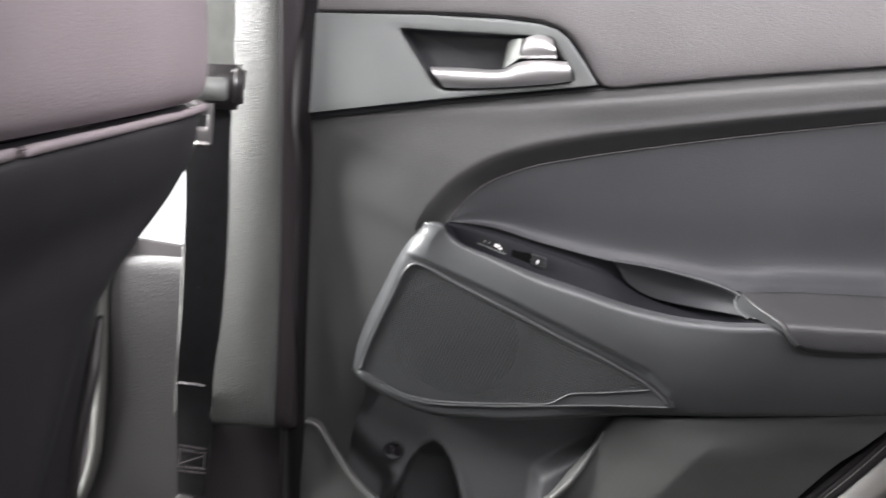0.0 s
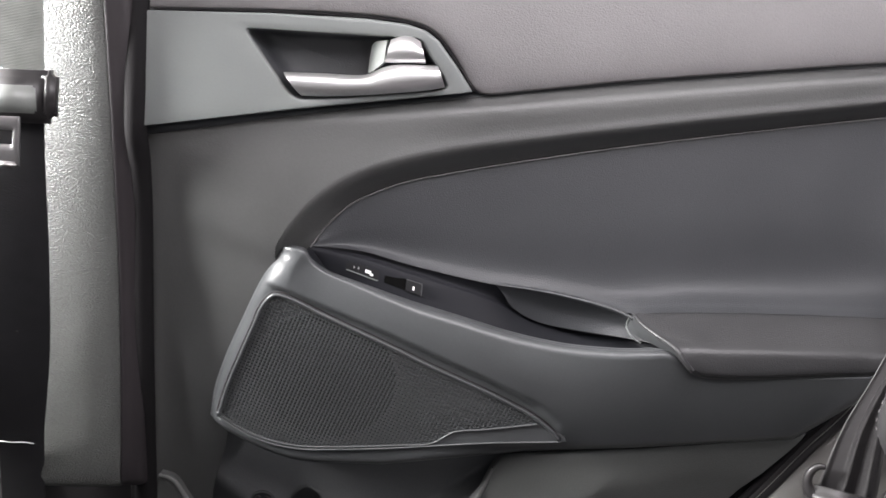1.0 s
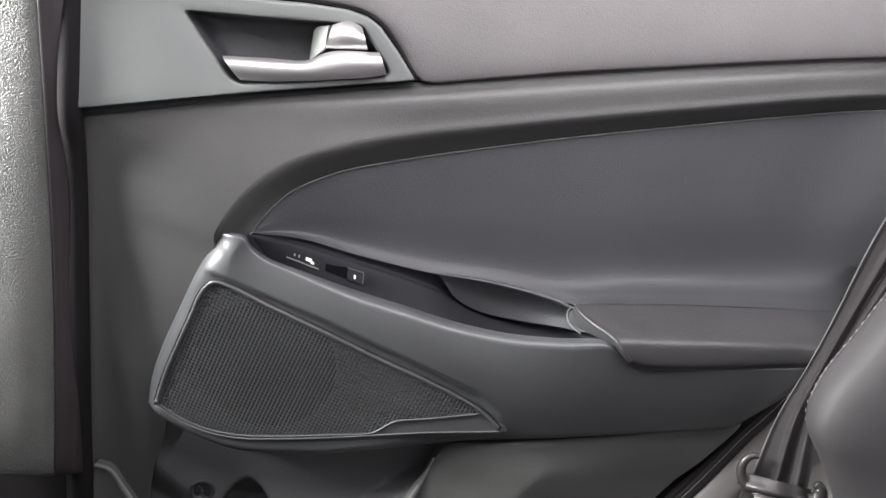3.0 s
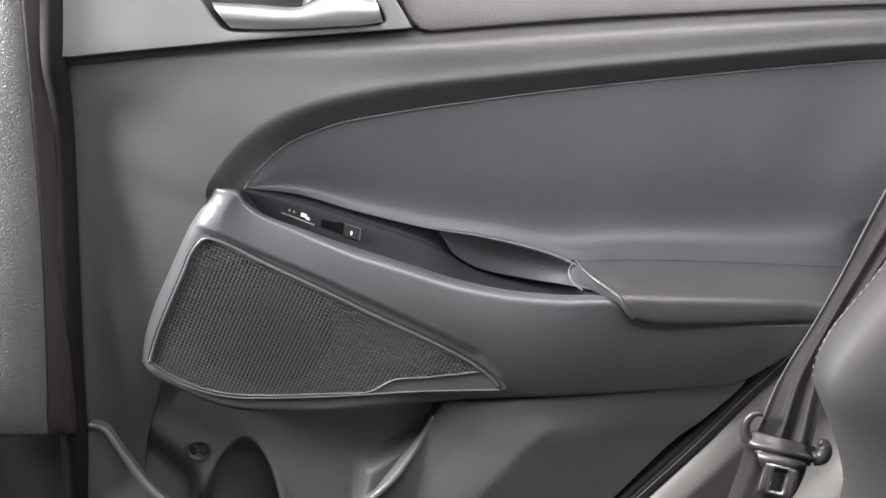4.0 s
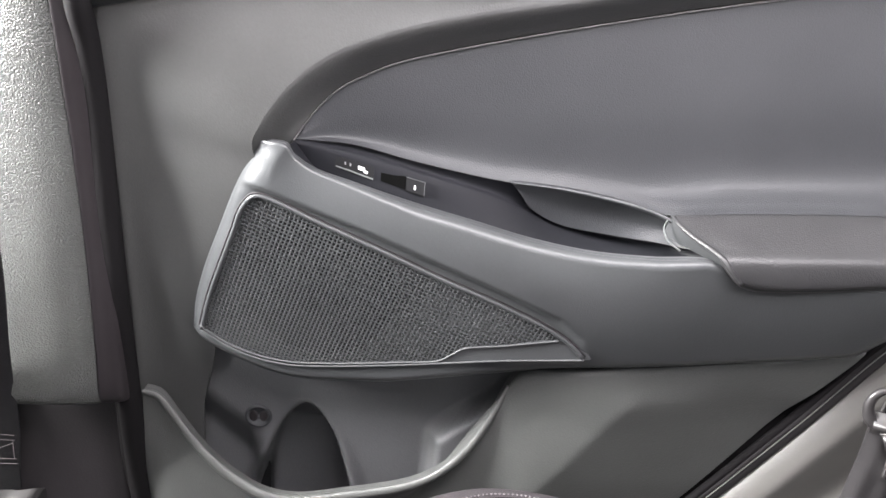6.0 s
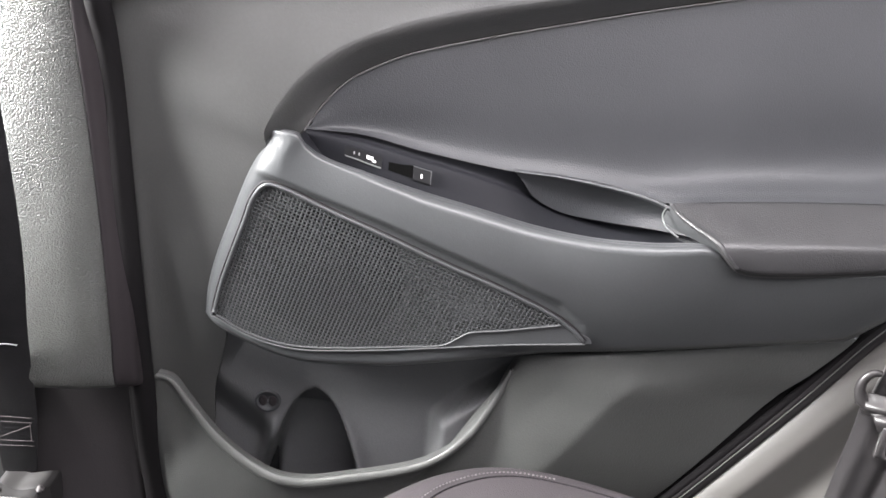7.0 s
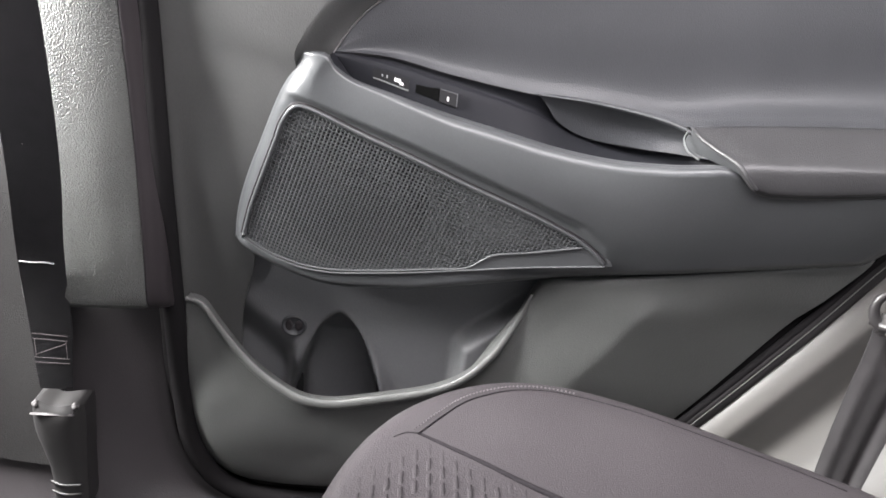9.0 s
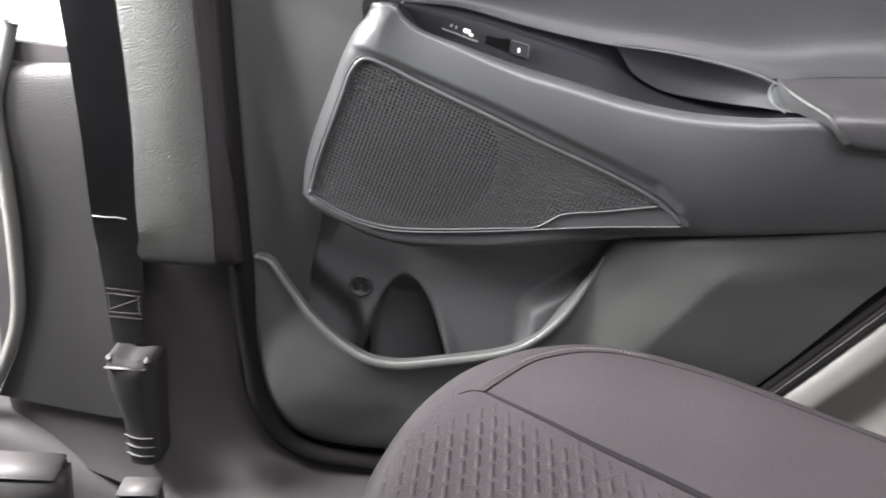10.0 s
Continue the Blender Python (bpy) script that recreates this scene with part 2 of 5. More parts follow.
def tube(name, curve, radius, material, parent, n=120, sides=10, flat=1.0, label="", closed=False, tilt=(0, 1, 0)):
    """A cord along a curve; flat squeezes it across the direction tilt."""
    path = spline(curve, n, closed)
    tang = np.gradient(path, axis=0)
    if closed:
        tang = np.roll(path, -1, 0) - np.roll(path, 1, 0)
    tang /= np.maximum(np.linalg.norm(tang, axis=1, keepdims=True), 1e-9)
    side = np.cross(tang, np.array(tilt, float))
    side /= np.maximum(np.linalg.norm(side, axis=1, keepdims=True), 1e-9)
    up = np.cross(side, tang)
    r = np.broadcast_to(np.array(radius, float), (n,)) if np.ndim(radius) == 0 else np.interp(np.linspace(0, 1, n), np.linspace(0, 1, len(radius)), radius)
    ring = np.linspace(0, 2 * math.pi, sides, endpoint=False)
    verts = np.concatenate([path[i] + r[i] * (np.cos(ring)[:, None] * side[i] + flat * np.sin(ring)[:, None] * up[i]) for i in range(n)])
    faces = grid_faces(n, sides, 0, True)
    if closed:
        faces += [((n - 1) * sides + c, (n - 1) * sides + (c + 1) % sides, (c + 1) % sides, c) for c in range(sides)]
    else:
        faces += [tuple(range(sides)), tuple(range((n - 1) * sides, n * sides))]
    return part(name, mesh_of(name, verts, faces, material), parent, label)


def block(name, centre, size, material, parent, bevel=0.002, turn=(0, 0, 0), label="", taper=1.0):
    """A small moulded body with rounded edges; taper narrows its top."""
    bm = bmesh.new()
    bmesh.ops.create_cube(bm, size=1)
    for v in bm.verts:
        k = taper if v.co.z > 0 else 1.0
        v.co = Vector((v.co.x * size[0] * k, v.co.y * size[1] * k, v.co.z * size[2]))
    bmesh.ops.bevel(bm, geom=bm.edges[:], offset=bevel, segments=3, affect="EDGES")
    bm.transform(pose(*centre, *turn))
    me = bpy.data.meshes.new(name)
    bm.to_mesh(me)
    bm.free()
    me.materials.append(material)
    me.polygons.foreach_set("use_smooth", [True] * len(me.polygons))
    return part(name, me, parent, label)


def ring_plate(name, outer, inner, at, along, thick, material, parent, label=""):
    """A flat plate with a hole: two outlines in (u, height) about the same middle, its edges rounded."""
    u = np.array(along, float) / np.linalg.norm(along)
    out = np.cross(u, (0, 0, 1.0))
    outer, inner = np.array(outer), np.array(inner)
    mean = inner.mean(0)
    ang = np.linspace(-math.pi, math.pi, 72, endpoint=False)
    o, i = radial(outer, mean, ang), radial(inner, mean, ang)
    way = (i - o) / np.linalg.norm(i - o, axis=1, keepdims=True)
    half = np.linalg.norm(i - o, axis=1, keepdims=True) / 2
    loops = []
    for a in np.linspace(0, 2 * math.pi, 14, endpoint=False):
        k = 1 - np.sign(math.cos(a)) * abs(math.cos(a)) ** 0.6
        flat = o + way * half * k
        loops.append(np.array([np.array(at) + u * p[0] + np.array((0, 0, 1.0)) * p[1] + out * thick / 2 * math.sin(a) for p in flat]))
    n = len(ang)
    faces = grid_faces(len(loops), n, 0, True) + [((len(loops) - 1) * n + c, (len(loops) - 1) * n + (c + 1) % n, (c + 1) % n, c) for c in range(n)]
    return part(name, mesh_of(name, np.concatenate(loops), faces, material), parent, label)


def moulding(name, outline, at, along, thick, material, parent, bevel=0.002, label="", smooth=2):
    """A solid cut from an outline in (u, height), with softened corners and edges."""
    u = Vector(along).normalized()
    out = u.cross(Vector((0, 0, 1)))
    pts = chaikin(outline, smooth)
    bm = bmesh.new()
    for s in (-0.5, 0.5):
        bm.faces.new([bm.verts.new(Vector(at) + u * p[0] + Vector((0, 0, p[1])) + out * s * thick) for p in pts])
    bm.verts.ensure_lookup_table()
    n = len(pts)
    for k in range(n):
        bm.faces.new((bm.verts[k], bm.verts[(k + 1) % n], bm.verts[n + (k + 1) % n], bm.verts[n + k]))
    rims = [e for e in bm.edges if any(len(f.verts) > 4 for f in e.link_faces)]
    bmesh.ops.bevel(bm, geom=rims, offset=bevel, segments=3, affect="EDGES")
    bmesh.ops.recalc_face_normals(bm, faces=bm.faces[:])
    me = bpy.data.meshes.new(name)
    bm.to_mesh(me)
    bm.free()
    me.materials.append(material)
    me.polygons.foreach_set("use_smooth", [True] * len(me.polygons))
    return part(name, me, parent, label)


def strip(name, left, right, material, parent, folds=(), n=90, thick=0.0014, label=""):
    """A band of webbing between two edges, with lengthwise folds (place across, width, depth)."""
    l, r = spline(left, n), spline(right, n)
    rows = []
    for a, b in zip(l, r):
        side = np.cross(b - a, (0, 0, 1.0))
        side /= np.linalg.norm(side)
        rows.append([a + (b - a) * k + side * sum(d * math.exp(-((k - m) / w) ** 2) for m, w, d in folds) for k in np.linspace(0, 1, 33)])
    return sheet(name, np.array(rows), material, parent, (0, thick, 0), label)


def chaikin(points, times=3):
    p = np.array(points, float)
    for _ in range(times):
        q = np.roll(p, -1, 0)
        p = np.stack([0.75 * p + 0.25 * q, 0.25 * p + 0.75 * q], 1).reshape(-1, p.shape[1])
    return p


def radial(outline, centre, angles):
    """Where rays from the centre meet a closed outline in x and z."""
    o = np.array(outline) - np.array(centre)
    out = []
    for a in angles:
        d = np.array((math.cos(a), math.sin(a)))
        best = 0.0
        for p, q in zip(o, np.roll(o, -1, 0)):
            e = q - p
            det = d[0] * -e[1] + d[1] * e[0]
            if abs(det) < 1e-12:
                continue
            s = (p[0] * -e[1] + p[1] * e[0]) / det
            u = (d[0] * p[1] - d[1] * p[0]) / det
            if s > 0 and -1e-6 <= u <= 1 + 1e-6:
                best = max(best, s)
        out.append(np.array(centre) + best * d)
    return np.array(out)


# ---- the rear door ----
door = thing("car_door", "closed rear car door with charcoal grained plastic trim", "car door", at=(0.0, 0.95, 0.1))
door.location = (0, 0, 0)
core = [[(x, 1.04 - 0.055 * (z > 0.9), z) for x in (-0.34, 0.0, 0.35, 0.75)] for z in (-0.02, 0.4, 0.7, 0.92, 0.95)]

# lines that shape the trim, from the front of the car to its rear
SEAM = [(-0.320, 0.888, 0.7815), (-0.169, 0.888, 0.813), (0.004, 0.888, 0.846), (0.146, 0.887, 0.874), (0.255, 0.887, 0.893), (0.463, 0.887, 0.927), (0.70, 0.89, 0.955)]
ARC_OUT = [(-0.178, 0.898, 0.675), (-0.164, 0.889, 0.704), (-0.147, 0.886, 0.729), (-0.128, 0.885, 0.747), (-0.108, 0.885, 0.761), (-0.058, 0.885, 0.783),
           (-0.007, 0.885, 0.798), (0.096, 0.885, 0.821), (0.202, 0.885, 0.843), (0.309, 0.885, 0.864), (0.457, 0.885, 0.892), (0.66, 0.89, 0.915)]
ARC_IN = [(-0.144, 0.908, 0.680), (-0.130, 0.911, 0.702), (-0.107, 0.912, 0.727), (-0.082, 0.912, 0.742), (-0.056, 0.912, 0.754), (-0.003, 0.912, 0.770),
          (0.050, 0.912, 0.784), (0.157, 0.912, 0.810), (0.267, 0.912, 0.834), (0.378, 0.912, 0.857), (0.474, 0.912, 0.875), (0.66, 0.912, 0.896)]
ARM_LEFT = [(-0.175, 0.906, 0.676), (-0.181, 0.905, 0.652), (-0.195, 0.908, 0.627), (-0.209, 0.914, 0.593), (-0.224, 0.922, 0.553), (-0.235, 0.930, 0.513), (-0.239, 0.936, 0.480)]
LEDGE_IN = [(-0.143, 0.903, 0.682), (-0.137, 0.900, 0.671), (-0.123, 0.897, 0.6625), (-0.085, 0.889, 0.6525), (-0.038, 0.880, 0.6415), (0.015, 0.870, 0.6315),
            (0.068, 0.860, 0.6215), (0.119, 0.850, 0.617), (0.168, 0.841, 0.619), (0.214, 0.833, 0.623)]
INS_LOW = [(-0.144, 0.908, 0.680), (-0.093, 0.905, 0.680), (-0.035, 0.904, 0.669), (0.041, 0.903, 0.658), (0.095, 0.902, 0.655), (0.151, 0.898, 0.648), (0.190, 0.889, 0.641)]
RIDGE = [(0.190, 0.888, 0.643), (0.215, 0.882, 0.6475), (0.25, 0.880, 0.6515), (0.306, 0.879, 0.656), (0.396, 0.879, 0.661), (0.66, 0.88, 0.671)]
GR_TOP = [(-0.184, 0.643), (-0.168, 0.639), (-0.061, 0.606), (0.048, 0.568), (0.104, 0.546), (0.128, 0.526), (0.136, 0.506)]


def grille_y(x, z):
    return 0.8746 - 0.141 * x - 0.152 * (z - 0.621)


sheet("door_core", loft(core, 12, 3), DARK, door, (0, 0.03, 0), "dark metal door core behind the trim")

tube("seam_gap", shift(SEAM, -0.002, 0.0145, -0.002), 0.0050, INSERT, door, 80, 8, label="dark joint between pad and panel")
# soft pad above the seam, up to the window sill
PAD_LOW = [(-0.309, 0.888, 0.896), (-0.189, 0.888, 0.9065), (-0.105, 0.888, 0.9108), (-0.066, 0.888, 0.9100), (-0.047, 0.888, 0.9060), (-0.033, 0.888, 0.8975), (-0.014, 0.888, 0.8765), (0.003, 0.888, 0.8535), (0.012, 0.888, 0.8490),
           (0.06, 0.888, 0.857), (0.146, 0.887, 0.874), (0.255, 0.887, 0.893), (0.463, 0.887, 0.927), (0.70, 0.89, 0.955)]
TOP = [(-0.309, 0.894, 0.984), (-0.15, 0.894, 0.99), (0.0, 0.893, 0.995), (0.2, 0.892, 1.005), (0.45, 0.892, 1.02), (0.70, 0.892, 1.03)]
upper = loft([shift(PAD_LOW, 0, 0.014, 0.001), shift(PAD_LOW, 0, 0.003, 0.0006), shift(PAD_LOW, 0.0012, 0.0, 0.003), [tuple(0.5 * np.array(p) + 0.5 * np.array(q) + np.array((0, -0.004, 0))) for p, q in zip(spline(PAD_LOW, 24), spline(TOP, 24))],
              shift(TOP, 0, -0.002, -0.012), shift(TOP, 0, 0.012), shift(TOP, 0, 0.07, 0.002)], 110, 6)
sheet("upper_pad", upper, SOFT_UPPER, door, (0, 0.004, 0), "soft grey pad below the window")

# handle surround, let into the pad and standing a little proud of it
CUP = (-0.115, 0.862)
surround_line = [(-0.3085, 0.788), (-0.169, 0.817), (-0.005, 0.849), (0.002, 0.851), (-0.016, 0.874), (-0.035, 0.895), (-0.048, 0.903), (-0.066, 0.907), (-0.105, 0.908),
                 (-0.189, 0.904), (-0.3085, 0.8943)]
recess_line = chaikin([(-0.216, 0.888), (-0.205, 0.8885), (-0.136, 0.891), (-0.066, 0.895), (-0.052, 0.895), (-0.046, 0.886), (-0.0225, 0.857), (-0.024, 0.851), (-0.036, 0.848),
                       (-0.150, 0.828), (-0.166, 0.828), (-0.178, 0.840), (-0.205, 0.874)], 3)
angles = np.unique(np.concatenate([np.linspace(-math.pi, math.pi, 240, endpoint=False),
                                   [math.atan2(z - CUP[1], x - CUP[0]) for x, z in surround_line]]))
outer, inner = radial(surround_line, CUP, angles), radial(recess_line, CUP, angles)


def ring_part(name, loops, material, parent, cap=False, label=""):
    k = len(loops[0])
    verts = np.concatenate(loops)
    faces = grid_faces(len(loops), k, 0, True)
    if cap:
        faces.append(tuple(range((len(loops) - 1) * k, len(loops) * k)))
    return part(name, mesh_of(name, verts, faces, material), parent, label)


def raised(loop, y):
    return np.stack([loop[:, 0], np.full(len(loop), y), loop[:, 1]], 1)


def toward(loop, k, centre=CUP):
    return np.array(centre) + (loop - np.array(centre)) * k


width = np.linalg.norm(inner - outer, axis=1, keepdims=True)
unit = (inner - outer) / width
ring_part("handle_surround", [raised(outer, 0.897), raised(outer, 0.8825), raised(outer + unit * 0.0005, 0.8805), raised(outer + unit * 0.0016, 0.8796), raised(outer + unit * np.minimum(0.004, 0.35 * width), 0.8795), raised(outer + (inner - outer) * 0.5, 0.8795),
                              raised(inner - unit * np.minimum(0.0025, 0.3 * width), 0.8795), raised(inner - unit * 0.001, 0.8799), raised(inner, 0.882), raised(toward(inner, 0.99), 0.886)], BEZEL, door, label="smooth dark grey handle surround")
ring_part("handle_cup", [raised(toward(inner, 0.99), 0.886), raised(toward(inner, 0.975), 0.905), raised(toward(inner, 0.93), 0.925), raised(toward(inner, 0.8), 0.932),
                         raised(toward(inner, 0.1), 0.932)], INSERT, door, True, "shallow recess behind the door lever")
groove = [(-0.300, 0.8865, 0.8965), (-0.189, 0.8865, 0.9055), (-0.105, 0.8865, 0.9095), (-0.066, 0.8865, 0.9085), (-0.047, 0.8865, 0.9045), (-0.034, 0.8865, 0.8965), (-0.015, 0.8865, 0.875), (0.0035, 0.8865, 0.851)]
tube("shadow_gap", groove, 0.0010, RUBBER, door, 90, 6, label="dark joint round the handle surround")
# the lever: a tapering bar with a raised end
LEV_TOP = [(-0.177, 0.878, 0.851), (-0.140, 0.876, 0.8535), (-0.100, 0.873, 0.8565), (-0.086, 0.872, 0.864), (-0.072, 0.871, 0.8685), (-0.034, 0.871, 0.8715)]
LEV_LOW = [(-0.160, 0.880, 0.8315), (-0.135, 0.877, 0.8335), (-0.095, 0.874, 0.839), (-0.065, 0.872, 0.8445), (-0.045, 0.872, 0.848), (-0.0255, 0.872, 0.853)]
mid_low = [(0.35 * a[0] + 0.65 * b[0], 0.35 * a[1] + 0.65 * b[1] - 0.008, 0.35 * a[2] + 0.65 * b[2]) for a, b in zip(LEV_TOP, LEV_LOW)]
mid_top = [(0.8 * a[0] + 0.2 * b[0], 0.8 * a[1] + 0.2 * b[1] - 0.007, 0.8 * a[2] + 0.2 * b[2]) for a, b in zip(LEV_TOP, LEV_LOW)]
sheet("lever", loft([shift(LEV_TOP, 0, 0.012), LEV_TOP, mid_top, mid_low, LEV_LOW, shift(LEV_LOW, 0, 0.012)], 50, 5), SATIN, door, (0, 0.008, 0), "satin silver door lever")
KNOB_T = [(-0.0800, 0.876, 0.8905), (-0.071, 0.873, 0.8945), (-0.060, 0.873, 0.8950), (-0.052, 0.876, 0.8920)]
KNOB_B = [(-0.0840, 0.874, 0.8705), (-0.072, 0.871, 0.8715), (-0.057, 0.871, 0.8728), (-0.0455, 0.873, 0.8735)]
knob_mid = [((a[0] + b[0]) / 2, (a[1] + b[1]) / 2 - 0.006, (a[2] + b[2]) / 2) for a, b in zip(KNOB_T, KNOB_B)]
sheet("lock_button", loft([shift(KNOB_T, 0, 0.012), KNOB_T, knob_mid, KNOB_B, shift(KNOB_B, 0, 0.012)], 24, 4), SATIN, door, (0, 0.008, 0), "satin silver lock button over the lever")
KNOB_S = [(-0.098, 0.905, 0.884), (-0.094, 0.895, 0.888), (-0.0835, 0.882, 0.8905)]
KNOB_U = [(-0.100, 0.905, 0.857), (-0.095, 0.895, 0.860), (-0.0845, 0.880, 0.8700)]
sheet("button_side", loft([KNOB_S, KNOB_U], 20, 8), TONGUE_GREY, door, (0.002, 0.006, 0), "curved side of the lock button")

# grained panel between the seam and the armrest, down the front edge of the door
edge_top = [(0.66, 0.893, 0.946), (0.463, 0.892, 0.923), (0.255, 0.892, 0.8895), (0.004, 0.892, 0.8435), (-0.12, 0.893, 0.820), (-0.20, 0.896, 0.8045), (-0.26, 0.899, 0.793), (-0.310, 0.902, 0.7835)]
edge_left = [(-0.310, 0.902, 0.7835), (-0.310, 0.916, 0.70), (-0.310, 0.940, 0.58), (-0.312, 0.965, 0.45), (-0.316, 0.980, 0.36), (-0.316, 0.988, 0.28)]
turn_top = list(reversed(ARC_OUT[2:]))
turn_left = list(reversed(ARC_OUT[:3])) + [(x + 0.006, y + d, z) for (x, y, z), d in zip(ARM_LEFT[1:], (0.001, 0.005, 0.009, 0.012, 0.014, 0.016))] + [(-0.227, 0.965, 0.44), (-0.243, 0.980, 0.36), (-0.245, 0.988, 0.28)]
outer_line = np.concatenate([spline(edge_top, 90)[:-1], spline(edge_left, 70)])
inner_line = np.concatenate([spline(turn_top, 90)[:-1], spline(turn_left, 70)])
# the panel swells below the seam and is slightly hollow beside the front edge
swell = np.concatenate([np.linspace(0.004, 0.005, 60), np.linspace(0.005, -0.006, 59), np.linspace(-0.006, -0.003, 40)])[:, None] * np.array((0, -1.0, 0))
panel_rows = [outer_line + np.array((-0.006, 0.03, 0.003)), outer_line + np.array((-0.003, 0.006, 0.001))]
panel_rows += [outer_line + (inner_line - outer_line) * k + swell * (6.75 * k * (1 - k) ** 2) + np.array((0.0, 0.0, -0.004 * (1 - k) ** 4)) for k in (0.03, 0.15, 0.3, 0.5, 0.7, 0.85, 1.0)]
sheet("grained_panel", across(panel_rows, 4), PANEL, door, (0, 0.004, 0), "grained charcoal plastic panel")
# the reveal that falls back to the insert
REV_OUT, REV_IN = [(-0.186, 0.928, 0.642)] + ARC_OUT, [(-0.165, 0.925, 0.650)] + ARC_IN
rev = list(zip(spline(REV_OUT, 30), spline(REV_IN, 30)))


def reveal_row(k, dy):
    """A line across the reveal: k from its outer edge (0) to the insert (1), dy behind the outer edge."""
    return [tuple((a[0] + (b[0] - a[0]) * k, a[1] + dy * (b[1] - a[1]), a[2] + (b[2] - a[2]) * k)) for a, b in rev]


sheet("reveal", loft([shift(reveal_row(-0.02, 0.0), 0, 0.0004, 0), reveal_row(0.10, 0.02), reveal_row(0.25, 0.12), reveal_row(0.45, 0.34), reveal_row(0.75, 0.72), REV_IN], 110, 5),
      PANEL, door, (0, 0.006, 0), "sloping reveal above the insert")
# fine bead between reveal and insert
tube("bead", shift(ARC_IN, 0.0005, -0.001, -0.0012), 0.0008, SOFT_UPPER, door, 110, 6)
# padded insert, rolling forward into the armrest along its foot
foot = INS_LOW[:-1] + RIDGE
pairs = list(zip(spline(ARC_IN, 24), spline(foot, 24)))
insert_mid = [tuple(0.5 * a + 0.5 * b + np.array((0, 0.45 * (a[1] - b[1]), 0))) for a, b in pairs]
insert_low = [tuple(0.11 * a + 0.89 * b + np.array((0, 0.77 * (a[1] - b[1]), 0))) for a, b in pairs]
insert_roll = [tuple(0.03 * a + 0.97 * b + np.array((0, 0.30 * (a[1] - b[1]), 0))) for a, b in pairs]
sheet("insert", loft([shift(ARC_IN, 0.001, 0.001, -0.002), insert_mid, insert_low, insert_roll, foot], 120, 7), INSERT, door, (0, 0.006, 0), "smooth dark vinyl door insert")

# armrest: one moulded body, its front end, top ledge and underside rounded over
EYE = np.array((-0.05, 0.10, 0.86))


def push(p, deep):
    """Moves places deeper into the door along the line of sight from the middle of the cabin."""
    p = np.array(p, float)
    return p + np.asarray(deep, float)[..., None] * (p - EYE) / (p[..., 1:2] - EYE[1])


def face_y(x, z):
    near = 0.2 - np.logaddexp(0, (0.2 - x) / 0.02) * 0.02
    below = np.clip(0.595 + 0.05 * x - z, 0, 0.2)
    return 0.865 - 0.16 * near - 0.15 * (z - 0.621) + 1.5 * below**2 * np.clip((x + 0.05) / 0.15, 0, 1)


def smooth_step(t):
    t = np.clip(t, 0, 1)
    return t * t * (3 - 2 * t)


def gap_to(pts, line):
    """Distance from places in (x, z) to a broken line."""
    best = np.full(len(pts), 9.0)
    for a, b in zip(line[:-1], line[1:]):
        ab = b - a
        t = np.clip(((pts - a) @ ab) / max(ab @ ab, 1e-12), 0, 1)
        best = np.minimum(best, np.linalg.norm(pts - a - t[:, None] * ab, axis=1))
    return best


def inside(pts, line):
    hit = np.zeros(len(pts), bool)
    for a, b in zip(line, np.roll(line, -1, 0)):
        if a[1] != b[1]:
            hit ^= ((a[1] > pts[:, 1]) != (b[1] > pts[:, 1])) & (pts[:, 0] < (b[0] - a[0]) * (pts[:, 1] - a[1]) / (b[1] - a[1]) + a[0])
    return hit


def signed_gap(pts, line):
    """Distance to a closed outline, positive inside it."""
    return gap_to(pts, np.vstack([line, line[:1]])) * np.where(inside(pts, line), 1, -1)


GR_LOW = [(-0.233, 0.478), (-0.206, 0.462), (-0.176, 0.452), (-0.143, 0.4495), (-0.099, 0.4555), (-0.041, 0.4665), (0.004, 0.4765), (0.059, 0.4885), (0.132, 0.5015)]
gr_top = [(x, grille_y(x, z), z) for x, z in [(-0.186, 0.622), (-0.176, 0.628), (-0.164, 0.6275), (-0.115, 0.609), (-0.06, 0.589), (-0.005, 0.568), (0.052, 0.548), (0.100, 0.5275), (0.120, 0.514), (0.131, 0.503)]]
outline = np.array([(x, z) for x, y, z in gr_top] + [(0.112, 0.5185), (0.107, 0.519), (0.057, 0.505), (0.022, 0.496), (0.013, 0.488), (0.004, 0.480)]
                   + [(x, z + 0.002) for x, z in reversed(GR_LOW[:7])] + [(-0.222, 0.516), (-0.209, 0.554), (-0.195, 0.593)])
side_l = spline([(-0.239, 0, 0.480), (-0.235, 0, 0.513), (-0.224, 0, 0.553), (-0.2095, 0, 0.592), (-0.1975, 0, 0.624), (-0.186, 0, 0.653), (-0.1765, 0, 0.676)], 80)
side_t = spline([(-0.1765, 0, 0.676), (-0.171, 0, 0.6815), (-0.162, 0, 0.683), (-0.146, 0, 0.682)] + [(x, 0, z) for x, y, z in LEDGE_IN[1:]] + [(0.230, 0, 0.616), (0.247, 0, 0.606), (0.27, 0, 0.602), (0.343, 0, 0.606), (0.412, 0, 0.613), (0.452, 0, 0.617)], 400)
side_b = spline([(-0.239, 0, 0.480), (-0.230, 0, 0.469), (-0.205, 0, 0.455), (-0.1476, 0, 0.4385), (-0.0765, 0, 0.4445), (-0.0065, 0, 0.4555), (0.0676, 0, 0.4708), (0.14, 0, 0.4885), (0.2225, 0, 0.506), (0.30, 0, 0.5195), (0.373, 0, 0.5315)], 300)
side_r = spline([(0.373, 0, 0.5315), (0.388, 0, 0.548), (0.402, 0, 0.563), (0.452, 0, 0.617)], 60)


